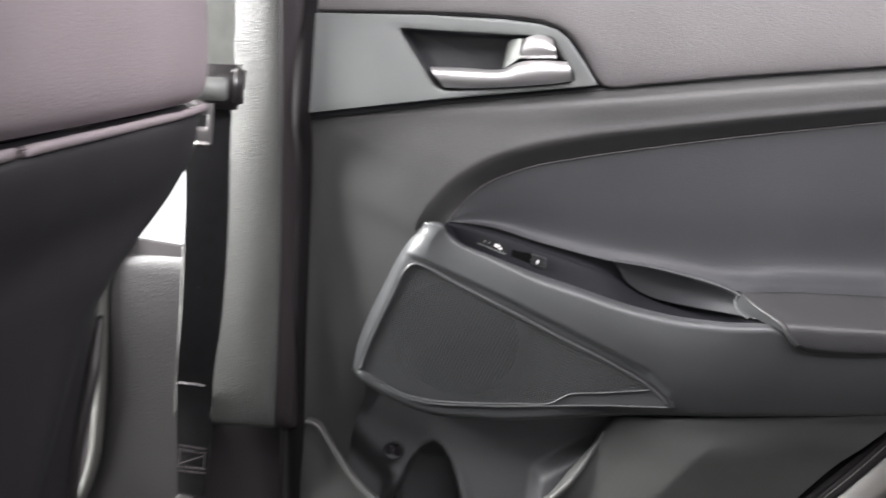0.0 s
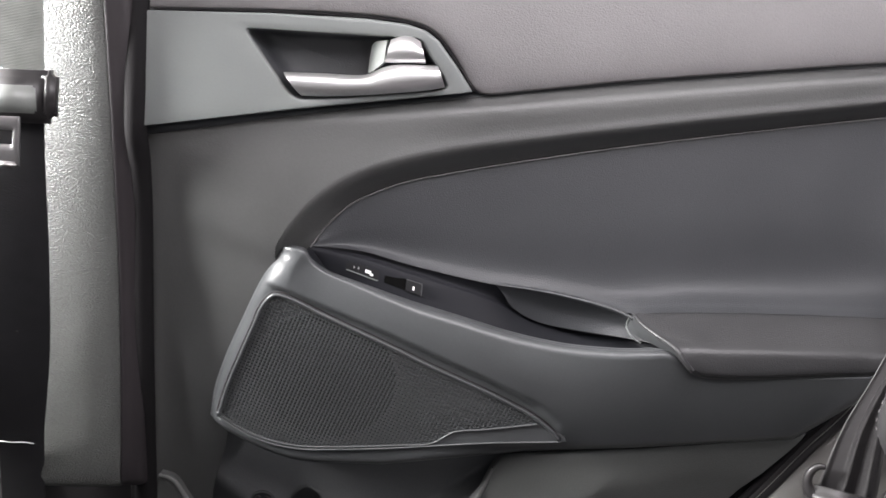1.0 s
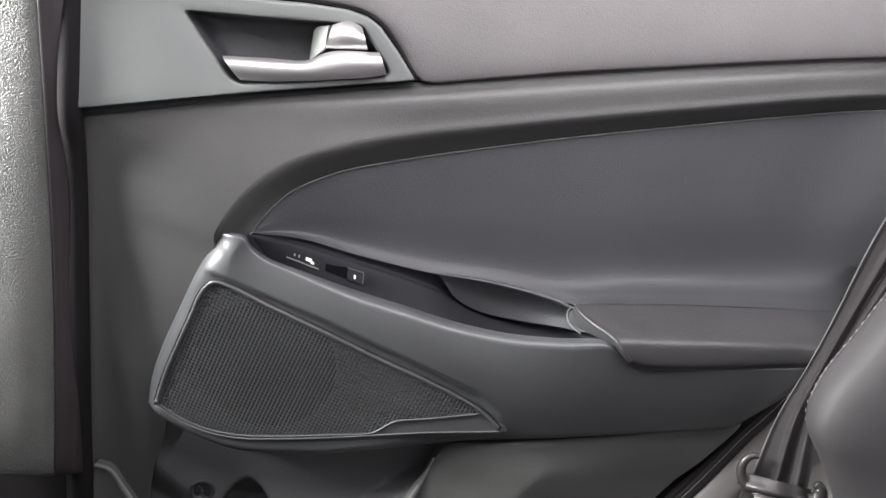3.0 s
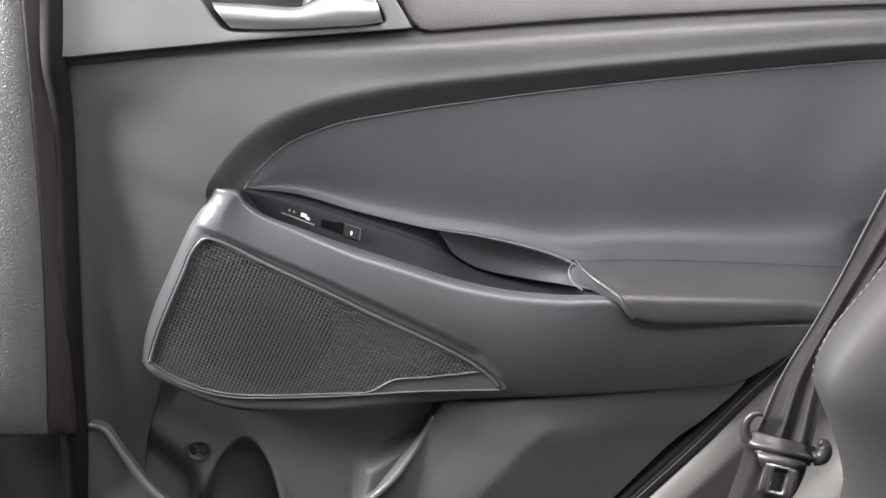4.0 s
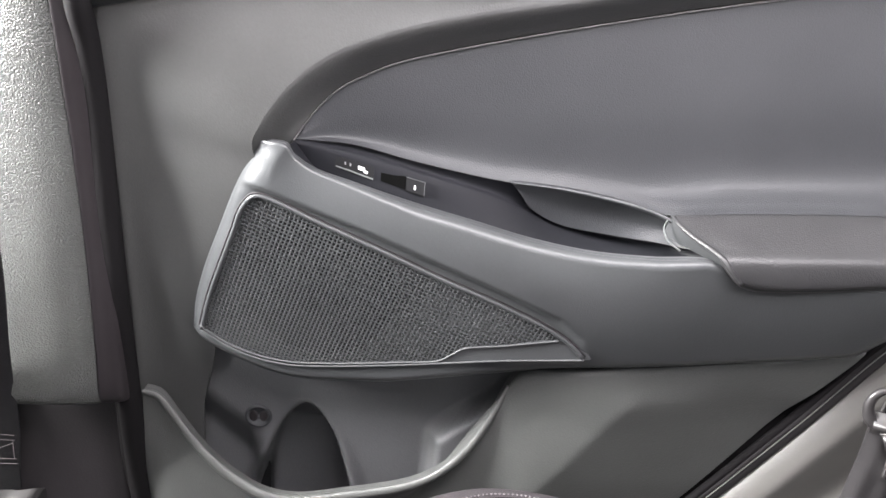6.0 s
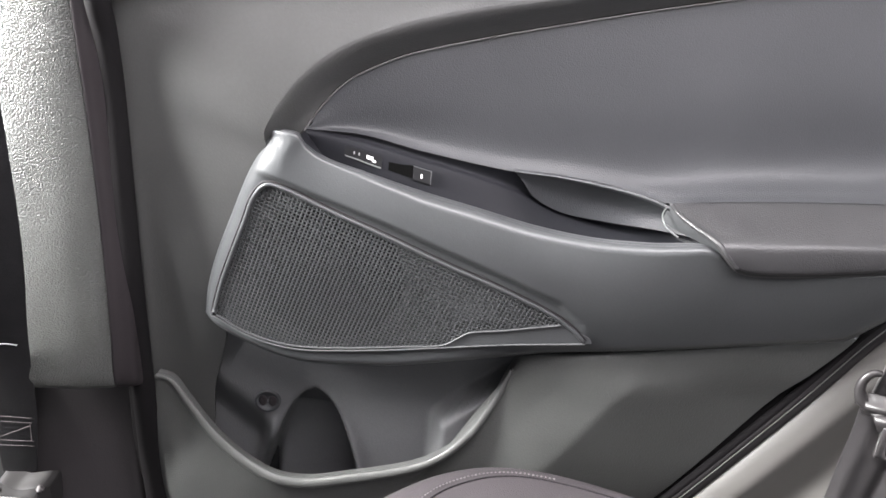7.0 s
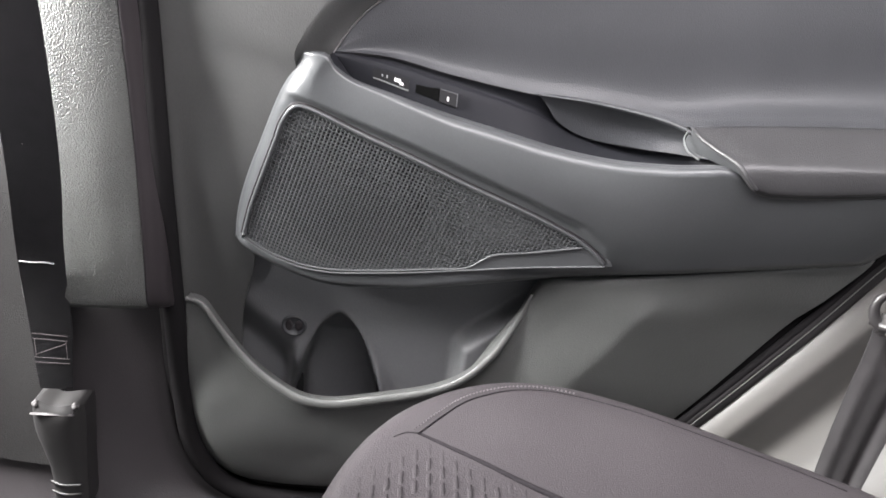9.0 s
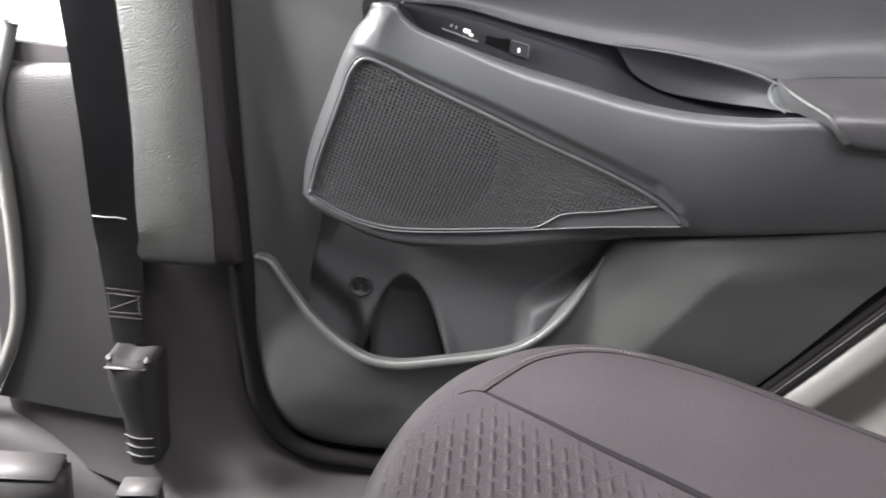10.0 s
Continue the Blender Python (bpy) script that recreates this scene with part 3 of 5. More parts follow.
def along(line, k):
    at = np.linspace(0, 1, len(line))
    return np.stack([np.interp(k, at, line[:, c]) for c in range(3)], 1)


us, vs = np.linspace(0, 1, 260) ** 1.35, 1 - (1 - np.linspace(0, 1, 120)) ** 1.4
bot, top, lef, rig = along(side_b, us), along(side_t, us), along(side_l, vs), along(side_r, vs)
u, v = us[None, :, None], vs[:, None, None]
patch = (1 - v) * bot[None] + v * top[None] + (1 - u) * lef[:, None] + u * rig[:, None]
patch -= (1 - u) * (1 - v) * bot[0] + u * (1 - v) * bot[-1] + (1 - u) * v * top[0] + u * v * top[-1]
flat = patch.reshape(-1, 3)[:, [0, 2]]


def rounding(gap, radius):
    k = np.clip(1 - gap / radius, 0, 0.985)
    return radius * (1 - np.sqrt(1 - k * k))


x_, z_ = flat[:, 0], flat[:, 1]
end_deep = rounding(gap_to(flat, side_l[:, [0, 2]]), np.interp(z_, [0.48, 0.60, 0.66], [0.018, 0.022, 0.026]))
top_deep = rounding(gap_to(flat, side_t[:, [0, 2]]), np.interp(x_, [-0.18, -0.15, -0.11, -0.03, 0.20, 0.225, 0.25], [0.006, 0.004, 0.004, 0.012, 0.012, 0.006, 0.003]))
# a wider swell turns the upper half of the face towards the roof
crown = np.clip(1 - gap_to(flat, side_t[:, [0, 2]]) / 0.05, 0, 1) ** 2 * np.interp(x_, [-0.18, 0.05, 0.19], [0.011, 0.010, 0.0])
deep = np.hypot(end_deep, top_deep) + crown + rounding(gap_to(flat, side_b[:, [0, 2]]), 0.006) + rounding(gap_to(flat, side_r[:, [0, 2]]), 0.008)
# the field below the crease lies deeper, level with the grille
field = np.array([(-0.27, 0.668)] + GR_TOP + [(0.1395, 0.501), (0.139, 0.495), (0.138, 0.44), (-0.27, 0.40)])
sunk = smooth_step((signed_gap(flat, field) + 0.001) / np.interp(x_, [0.06, 0.12], [0.006, 0.012]))
sunk = sunk * (1 - smooth_step((z_ - 0.585) / 0.05) * (1 - smooth_step(gap_to(flat, side_l[:, [0, 2]]) / 0.024)))
lip = smooth_step((np.interp(x_, [p[0] for p in GR_LOW], [p[1] for p in GR_LOW]) - z_) / 0.010)  # below the grille's foot
sunk = sunk * (1 - lip * smooth_step((x_ + 0.06) / 0.19))
deep = deep + sunk * (grille_y(x_, z_) + 0.0005 - face_y(x_, z_))
deep = deep + 0.035 * smooth_step((signed_gap(flat, outline) - 0.001) / 0.003)
base = np.stack([x_, face_y(x_, z_), z_], 1)
body = push(base, deep).reshape(*patch.shape)
under = [body[0] + np.array(d) for d in ((0, 0.07, 0.010), (0, 0.03, 0.001), (0, 0.008, -0.0012))]
inner_lip = [body[-1] + np.array(d) for d in ((0, 0.0025, -0.001), (0, 0.004, -0.008))]
sheet("armrest_body", np.concatenate([under, body, inner_lip]), ARMREST, door, (0, 0.006, 0), "charcoal armrest with a rounded upper ledge")

# speaker grille: crossed bars over a dark cone and a blind plate
grille = new("speaker_grille")
grille.parent = door
# the bars lie square to the grille's sloping upper edge
lean_c, lean_s = math.cos(radians(-18.5)), math.sin(radians(-18.5))
tilted = np.stack([outline[:, 0] * lean_c + outline[:, 1] * lean_s, outline[:, 1] * lean_c - outline[:, 0] * lean_s], 1)


def spans(value, axis):
    """The stretches of a straight line inside the grille's outline."""
    hits = []
    for p, q in zip(tilted, np.roll(tilted, -1, 0)):
        if (p[axis] - value) * (q[axis] - value) < 0:
            s = (value - p[axis]) / (q[axis] - p[axis])
            hits.append(p[1 - axis] + s * (q[1 - axis] - p[1 - axis]))
    hits.sort()
    return list(zip(hits[::2], hits[1::2]))


def bars(axis, step, wide, proud):
    verts, faces = [], []
    low, high = tilted[:, axis].min(), tilted[:, axis].max()
    for value in np.arange(low + 0.001, high, step):
        for a, b in spans(value, axis):
            if b - a < 0.002:
                continue
            base = len(verts)
            for s in (a, b):
                for off, y in ((-wide / 2, 0.0012), (-wide / 4, -proud), (wide / 4, -proud), (wide / 2, 0.0012)):
                    a_, b_ = (value + off, s) if axis == 0 else (s, value + off)
                    x, z = a_ * lean_c - b_ * lean_s, a_ * lean_s + b_ * lean_c
                    verts.append((x, grille_y(x, z) + y, z))
            faces += [(base + k, base + (k + 1) % 4, base + 4 + (k + 1) % 4, base + 4 + k) for k in range(4)]
            faces += [(base, base + 1, base + 2, base + 3), (base + 4, base + 5, base + 6, base + 7)]
    return verts, faces


v, f = bars(0, 0.0039, 0.0018, 0.0003)
v2, f2 = bars(1, 0.0039, 0.0018, 0.0002)
lattice = mesh_of("lattice", v + v2, f + [tuple(k + len(v) for k in face) for face in f2], MESH, False)
tagged(part("lattice", lattice, grille, "fine crossed bars of the speaker grille"), kind="stuff")
cx, cz = -0.118, 0.540
ang = np.linspace(0, 2 * math.pi, 96, endpoint=False)
o_line = radial(outline, (cx, cz), ang)
c_line = np.stack([cx + np.minimum(0.074, 0.97 * np.linalg.norm(o_line - (cx, cz), axis=1)) * np.cos(ang), cz + np.minimum(0.074, 0.97 * np.linalg.norm(o_line - (cx, cz), axis=1)) * np.sin(ang)], 1)


def on_grille(loop, deep):
    return np.array([(x, grille_y(x, z) + deep, z) for x, z in loop])


ring_part("blind_plate", [on_grille(o_line, 0.0020), on_grille(c_line, 0.0020), on_grille(c_line, 0.006)], MESH, grille, label="blind plate behind the outer grille")
ring_part("speaker_cone", [on_grille(c_line, 0.006), on_grille(toward(c_line, 0.5, (cx, cz)), 0.020), on_grille(toward(c_line, 0.1, (cx, cz)), 0.024)], DARK, grille, True, "black cone behind the bars")
frame_line = [(x, grille_y(x, z) - 0.0005, z) for x, z in [(-0.231, 0.481), (-0.222, 0.516), (-0.209, 0.554), (-0.195, 0.593), (-0.188, 0.613)]] + shift(gr_top[1:], 0, -0.0005)
tube("grille_frame", frame_line, 0.0022, ARMREST, grille, 110, 8)
line = spline(frame_line, 60)
way = np.gradient(np.array(line), axis=0)
way /= np.linalg.norm(way[:, [0, 2]], axis=1)[:, None]
groove = [(p[0] - 0.0030 * w[2], p[2] + 0.0030 * w[0]) for p, w in zip(line, way)]
tube("frame_groove", [(x, grille_y(x, z) - 0.0002, z) for x, z in groove], 0.0008, EDGE_TRIM, grille, 110, 6, label="dark groove round the grille's frame")
lip_line = [(x, grille_y(x, z) - 0.0015, z) for x, z in [(-0.229, 0.479), (-0.206, 0.4655), (-0.176, 0.4555), (-0.143, 0.453), (-0.099, 0.4585), (-0.041, 0.4695), (0.0, 0.4785), (0.012, 0.488), (0.022, 0.496), (0.057, 0.505), (0.107, 0.519)]]
tube("upper_bead", lip_line, 0.0011, MESH, grille, 120, 6)
tube("lower_bead", [(x, grille_y(x, z) - 0.002, z) for x, z in GR_LOW], 0.0011, MESH, grille, 120, 6)
tip = [(-0.041, 0.470), (0.0, 0.4785), (0.013, 0.488), (0.022, 0.496), (0.057, 0.505), (0.107, 0.519), (0.122, 0.515), (0.136, 0.508)]
sheet("grille_tongue", loft([[(x, grille_y(x, z) - 0.0006, z) for x, z in tip], [(x, grille_y(x, z) - 0.0008, z) for x, z in [(-0.041, 0.4665), (0.004, 0.4765), (0.03, 0.482), (0.059, 0.4885), (0.09, 0.494), (0.139, 0.5025)]]], 60, 6),
      ARMREST, grille, (0, 0.004, 0), "plain strip along the grille's foot")

# switch tray and pull
tray_back = [(-0.144, 0.908, 0.678), (-0.093, 0.906, 0.672), (-0.035, 0.905, 0.659), (0.041, 0.908, 0.640), (0.095, 0.918, 0.618), (0.151, 0.915, 0.606), (0.196, 0.898, 0.606), (0.224, 0.868, 0.607)]
tray_line = [(-0.141, 0.903, 0.675), (-0.123, 0.900, 0.654), (-0.085, 0.892, 0.640), (-0.038, 0.883, 0.626), (0.015, 0.873, 0.613), (0.068, 0.863, 0.602), (0.119, 0.853, 0.597), (0.168, 0.844, 0.600), (0.212, 0.838, 0.604), (0.228, 0.838, 0.606)]
tray_front = [tuple(push(p, np.interp(p[0], (-0.12, 0.0, 0.12), (0.006, 0.013, 0.015)))) for p in tray_line]
ledge_back = [tuple(push((x, face_y(x, z), z), np.interp(x, [-0.15, -0.11, -0.03, 0.05, 0.19], [0.018, 0.018, 0.026, 0.026, 0.0165]))) for x, y, z in LEDGE_IN + [(0.228, 0.832, 0.617)]]
sheet("switch_tray", loft([shift(INS_LOW + [(0.224, 0.872, 0.622)], 0, 0.004, -0.002), shift(tray_back, 0, 0.003, 0.003), shift(tray_back, 0, -0.002, -0.001), tray_front, shift(tray_front, 0, -0.001, 0.004), ledge_back], 90, 6), BLACK, door, (0, 0.002, -0.003),
      "black tray for the window switch")
RIM = [(0.049, 0.9015, 0.658), (0.095, 0.899, 0.656), (0.151, 0.895, 0.649), (0.179, 0.891, 0.643), (0.198, 0.886, 0.636), (0.214, 0.852, 0.629)]
WALL = [(0.060, 0.905, 0.646), (0.070, 0.909, 0.633), (0.098, 0.911, 0.619), (0.145, 0.906, 0.614), (0.182, 0.890, 0.616), (0.208, 0.866, 0.620)]
wall_mid = [tuple(0.5 * np.array(a) + 0.5 * np.array(b) + np.array((0, 0.001 + 0.004 * min(1.0, i / 5), 0))) for i, (a, b) in enumerate(zip(spline(RIM, 12), spline(WALL, 12)))]
sheet("pull_cup", loft([shift(RIM, 0, 0.002, 0.001), RIM, wall_mid, WALL], 60, 6), INSERT, door, (0, 0.004, 0), "hollow grip of the door pull")
tube("pull_rim", shift(RIM[:-1], 0.0, -0.0012, 0.0), [0.0006, 0.0012, 0.0018, 0.0022, 0.0022], ARMREST, door, 60, 8, label="pale rim of the door pull")
tube("grip_band", [(0.190, 0.887, 0.6405), (0.1845, 0.878, 0.634), (0.187, 0.870, 0.626), (0.197, 0.862, 0.620)], 0.0008, BEZEL, door, 40, 6)
pad_0 = [(0.192, 0.887, 0.6430), (0.215, 0.882, 0.6480), (0.25, 0.880, 0.652), (0.306, 0.879, 0.6565), (0.396, 0.879, 0.6615), (0.54, 0.88, 0.668)]
pad_1 = [(0.197, 0.872, 0.6385), (0.226, 0.866, 0.6425), (0.26, 0.863, 0.645), (0.306, 0.862, 0.649), (0.396, 0.862, 0.654), (0.54, 0.862, 0.66)]
pad_2 = [(0.211, 0.850, 0.632), (0.240, 0.842, 0.634), (0.27, 0.841, 0.635), (0.31, 0.841, 0.637), (0.396, 0.842, 0.642), (0.52, 0.844, 0.65)]
pad_3 = [(0.226, 0.830, 0.6225), (0.245, 0.829, 0.622), (0.27, 0.829, 0.622), (0.31, 0.830, 0.6245), (0.396, 0.831, 0.630), (0.52, 0.834, 0.64)]
pad_4 = [(0.240, 0.829, 0.608), (0.252, 0.8295, 0.604), (0.27, 0.8295, 0.6035), (0.31, 0.8305, 0.606), (0.396, 0.832, 0.6155), (0.52, 0.835, 0.628)]
pad_0 = [(x, y, z - 0.0012 * min(1.0, (x - 0.192) / 0.02)) for x, y, z in pad_0]
pad_edge = [tuple(0.25 * np.array(a) + 0.75 * np.array(b) + np.array((0, -0.0006, 0.0028))) for a, b in zip(pad_2, pad_3)]
pad = loft([shift(pad_0, 0, 0.009, 0.0022), pad_0, pad_1, pad_2, pad_edge, pad_3, pad_4, shift(pad_4, 0.001, 0.006, -0.0005)], 70, 6)
sheet("armrest_pad", pad, PAD, door, (0, 0.003, -0.004), "padded vinyl elbow rest")
tube("end_roll", [tuple(r[0] + np.array((0.0020, 0.0, -0.0012))) for r in pad[6:37:5]], 0.0023, PAD, door, 40, 8, label="rounded end of the elbow rest")
sheet("pad_end", loft([[tuple(r[0]) for r in pad[6:36:5]], [(0.1885, 0.889, 0.6255), (0.197, 0.875, 0.6225), (0.211, 0.859, 0.620), (0.224, 0.845, 0.616), (0.234, 0.836, 0.613)]], 30, 5), ARMREST, door, (0.006, 0.002, 0), "end face of the elbow rest")

# switches in the tray
def on_tray(x, back):
    f = np.array([np.interp(x, [p[0] for p in tray_front], [p[k] for p in tray_front]) for k in (1, 2)])
    b = np.array([np.interp(x, [p[0] for p in tray_back], [p[k] for p in tray_back]) for k in (1, 2)])
    y, z = f + (b - f) * back
    return (x, y, z)


def tray_patch(name, x0, x1, b0, b1, lift, material, parent, label="", dip=0.0):
    """A thin key that lies on the tray between two places along it and across it."""
    def at(x, k, up):
        p = np.array(on_tray(x, k))
        v = np.array(on_tray(x, 1.0)) - np.array(on_tray(x, 0.0))
        u = np.array(on_tray(x + 0.01, k)) - np.array(on_tray(x - 0.01, k))
        nrm = np.cross(u, v)
        return p + up * nrm / np.linalg.norm(nrm)
    g = np.array([[at(x0 + (x1 - x0) * s, b0 + (b1 - b0) * k, lift - dip * math.sin(math.pi * s)) for s in np.linspace(0, 1, 9)] for k in np.linspace(0, 1, 5)])
    rim_g = np.array([[at(x0 + (x1 - x0) * s, b0 + (b1 - b0) * k, -0.002) for s in (0, 1)] for k in (0, 1)])
    return sheet(name, g, material, parent, tuple((rim_g[0, 0] - g[0, 0]) * 1.0), label)


heat = tray_patch("seat_heater_switch", -0.106, -0.072, 0.52, 0.82, 0.0024, BUTTON, door, "black seat heater key")
tray_patch("front_edge", -0.1055, -0.0725, 0.49, 0.53, 0.0030, BEZEL, heat, "pale front edge")
tray_patch("mark", -0.0860, -0.0800, 0.63, 0.73, 0.0029, WHITE, heat, "white seat symbol")
tray_patch("mark", -0.0810, -0.0775, 0.59, 0.66, 0.0029, WHITE, heat)
tray_patch("indicator", -0.0935, -0.0922, 0.64, 0.72, 0.0029, GREYPRINT, heat, "dim indicator")
tray_patch("indicator", -0.0980, -0.0967, 0.64, 0.72, 0.0029, GREYPRINT, heat, "dim indicator")
win = tray_patch("window_switch", -0.0668, -0.026, 0.50, 0.86, 0.0012, BUTTON, door, "black window switch")
# flat raised patch: the hollow's shade is put into its black colour
tray_patch("finger_hollow", -0.0658, -0.0435, 0.53, 0.83, 0.0022, HOLLOW_SHADE, win, "flat black patch for the finger hollow's shade", 0.0)
tray_patch("key", -0.043, -0.027, 0.53, 0.83, 0.0042, BUTTON, win, "raised window key")
tray_patch("key_side", -0.0273, -0.0266, 0.53, 0.84, 0.0046, MESH, win, "pale side of the key")
tray_patch("key_edge", -0.043, -0.027, 0.82, 0.84, 0.0046, MESH, win, "pale edge of the key")
tray_patch("mark", -0.0362, -0.0347, 0.60, 0.70, 0.0048, WHITE, win, "white window symbol")

# lower door with its pocket
RIMLINE = [(-0.300, 0.958, 0.389), (-0.284, 0.956, 0.386), (-0.266, 0.952, 0.364), (-0.234, 0.944, 0.327), (-0.201, 0.938, 0.301), (-0.169, 0.933, 0.286), (-0.137, 0.930, 0.284), (-0.093, 0.926, 0.295),
           (-0.019, 0.920, 0.319), (0.011, 0.919, 0.337), (0.039, 0.919, 0.369), (0.059, 0.920, 0.408), (0.074, 0.921, 0.446)]
shell_top = shift(RIMLINE, 0, -0.001, -0.004) + [(0.083, 0.912, 0.4615), (0.12, 0.897, 0.473), (0.171, 0.886, 0.486), (0.276, 0.876, 0.5065), (0.393, 0.872, 0.532)]
shell_bot = [(-0.309, 0.975, 0.270), (-0.307, 0.985, 0.21), (-0.295, 0.992, 0.155), (-0.262, 0.995, 0.120), (-0.22, 0.995, 0.110), (-0.131, 0.99, 0.113), (0.0, 0.995, 0.118), (0.142, 0.975, 0.125)]
pairs = [(np.array(a), np.array(b), min(1.0, 0.4 + k / 5)) for k, (a, b) in enumerate(zip(spline(shell_top, 26), spline(shell_bot, 26)))]
shell_m1 = [tuple(0.8 * a + 0.2 * b + np.array((0, -0.0045 * w, 0))) for a, b, w in pairs]
shell_m2 = [tuple(0.42 * a + 0.58 * b + np.array((0, -(0.012 + 0.008 * float(smooth_step((a[0] + 0.05) / 0.12))) * w, 0))) for a, b, w in pairs]
shell = loft([shift(shell_top, 0, 0.012, 0), shell_top, shell_m1, shell_m2, shell_bot, shift(shell_bot, 0, 0.03, -0.004)], 120, 7)
# shallow fold from armrest down to pocket, standing in for a cast shadow's edge
shadow_fold_at, shadow_fold_way = np.array((0.166, 0.4135)), np.array((0.516, 0.857))
off = (shell[:, :, 0] - shadow_fold_at[0]) * shadow_fold_way[1] - (shell[:, :, 2] - shadow_fold_at[1]) * shadow_fold_way[0]
fade = np.clip((0.475 - shell[:, :, 2]) / 0.03, 0, 1) * np.clip((shell[:, :, 0] - 0.05) / 0.05, 0, 1)
shell[:, :, 1] -= 0.009 * fade * np.where(off < 0, np.clip(1 + off / 0.055, 0, 1), np.clip(1 - off / 0.075, -1.2, 1))
sheet("lower_shell", shell, LOWER, door, (0, 0.003, 0), "dark grey plastic lower door shell")
tube("pocket_rim", shift(RIMLINE, 0, -0.003, -0.003), [0.003, 0.0045, 0.0054, 0.006, 0.0062, 0.0062, 0.006, 0.0053, 0.0046, 0.0042, 0.0036, 0.0032], LOWER, door, 110, 10, 0.8, "rounded rim of the map pocket")
cols, rows_n = 100, 60
back = np.zeros((rows_n, cols, 3))
for r in range(rows_n):
    for c in range(cols):
        x, z = -0.312 + 0.40 * c / (cols - 1), 0.20 + 0.27 * r / (rows_n - 1)
        half_w = 0.052 * math.sqrt(max(0.0, (0.368 - z)) / 0.10)
        s = min(1.0, max(0.0, (half_w - abs(x + 0.134)) / 0.010)) if half_w > 0 else 0.0
        deep = s * s * (3 - 2 * s)
        corner = float(smooth_step((x + 0.004) / 0.016) * smooth_step((0.353 + 0.807 * x - z) / 0.012))
        side = min(1.0, max(0.0, (-0.24 - x - 0.35 * (0.40 - z)) / 0.03))
        flank = math.exp(-((abs(x + 0.134) - half_w - 0.005) / 0.006) ** 2) * min(1.0, max(0.0, (0.335 - z) / 0.04))
        back[r, c] = (x, 0.982 + 0.050 * deep * min(1.0, (0.372 - z) / 0.05) - 0.034 * corner + 0.006 * side + 0.030 * float(smooth_step((0.425 - 0.87 * (x + 0.284) - z) / 0.075) * smooth_step((-0.17 - x) / 0.03)) - 0.005 * flank - 0.12 * max(0.0, z - 0.42), z)
sheet("pocket_back", back, POCKET, door, (0, 0.004, 0), "back wall of the pocket with a bottle hollow")
emblem = part("moulded_roundel", mesh_of("moulded_roundel", *(lambda: ([(-0.185 + r * math.cos(a), y, 0.348 + 0.95 * r * math.sin(a)) for r, y in ((0.0150, 0.984), (0.0140, 0.979), (0.0115, 0.979), (0.0105, 0.981), (0.002, 0.981)) for a in np.linspace(0, 2 * math.pi, 32, endpoint=False)], grid_faces(5, 32, 0, True)))(), INSERT), door, "small dark moulded roundel")
for x in (-0.1905, -0.1795):
    part("hollow", mesh_of("hollow", *(lambda: ([(x + r * 0.0040 * math.cos(a), y, 0.348 + r * 0.0062 * math.sin(a)) for r, y in ((1.15, 0.9812), (1.0, 0.9803), (0.5, 0.9806), (0.05, 0.9807)) for a in np.linspace(0, 2 * math.pi, 20, endpoint=False)], grid_faces(4, 20, 0, True)))(), EDGE_TRIM), emblem, "dark lobe of the moulded mark")

# ---- seals round the door opening ----
seal = thing("door_seal", "black rubber seal round the door opening", "door seal", kind="structure")
SEAL = [(-0.314, 0.887, 1.00), (-0.3135, 0.883, 0.86), (-0.3135, 0.885, 0.785), (-0.3135, 0.899, 0.755), (-0.3135, 0.912, 0.707), (-0.3140, 0.925, 0.60), (-0.314, 0.934, 0.52), (-0.314, 0.957, 0.36), (-0.314, 0.976, 0.25), (-0.305, 0.982, 0.17), (-0.279, 0.984, 0.120), (-0.242, 0.986, 0.097), (-0.19, 0.99, 0.090),
        (-0.1, 0.985, 0.093), (0.02, 0.97, 0.098), (0.11, 0.945, 0.103)]
REAR_LINE = [(0.06, 0.950, 0.03), (0.140, 0.932, 0.125), (0.220, 0.916, 0.238), (0.296, 0.9005, 0.350), (0.330, 0.8945, 0.4005), (0.362, 0.888, 0.450), (0.382, 0.881, 0.487), (0.399, 0.874, 0.520), (0.424, 0.870, 0.556), (0.46, 0.870, 0.612), (0.52, 0.872, 0.705)]
REAR_SEAL = shift(REAR_LINE, -0.0025, 0.004, 0.004)
tube("rubber_bulb", SEAL, [0.0105, 0.0105, 0.0105, 0.0115, 0.0125, 0.0125, 0.012, 0.011, 0.0105], RUBBER, seal, 220, 12)
tube("rear_gap", REAR_SEAL, 0.0046, RUBBER, seal, 110, 8, label="black gap behind the door's edge")
tube("rear_bulb", shift(REAR_SEAL, 0.003, -0.001, -0.003), 0.0046, FLOCK, seal, 110, 10, label="dark grey bulb of the seal")
# this pale cord stands in for the highlight on the rubber
tube("seal_highlight", shift(REAR_LINE, 0.001, -0.0022, -0.001), 0.0006, SEAL_LIGHT, seal, 110, 6, label="fine pale cord for the highlight along the seal")
tube("seal_lip", shift(REAR_SEAL, 0.0095, 0.0005, -0.008), 0.0062, FLOCK, seal, 110, 10, label="dark lip lying on the side trim")
tube("seal_carrier", [(x - 0.011 if z > 0.2 and x < 0 else x + 0.004, y + 0.018, z - (0.012 if z < 0.2 else 0)) for x, y, z in SEAL + REAR_SEAL[2:]], 0.012, RUBBER, seal, 200, 8)

# ---- centre pillar ----
pillar = thing("centre_pillar_trim", "grey grained plastic trim of the centre pillar", "pillar trim", kind="structure")
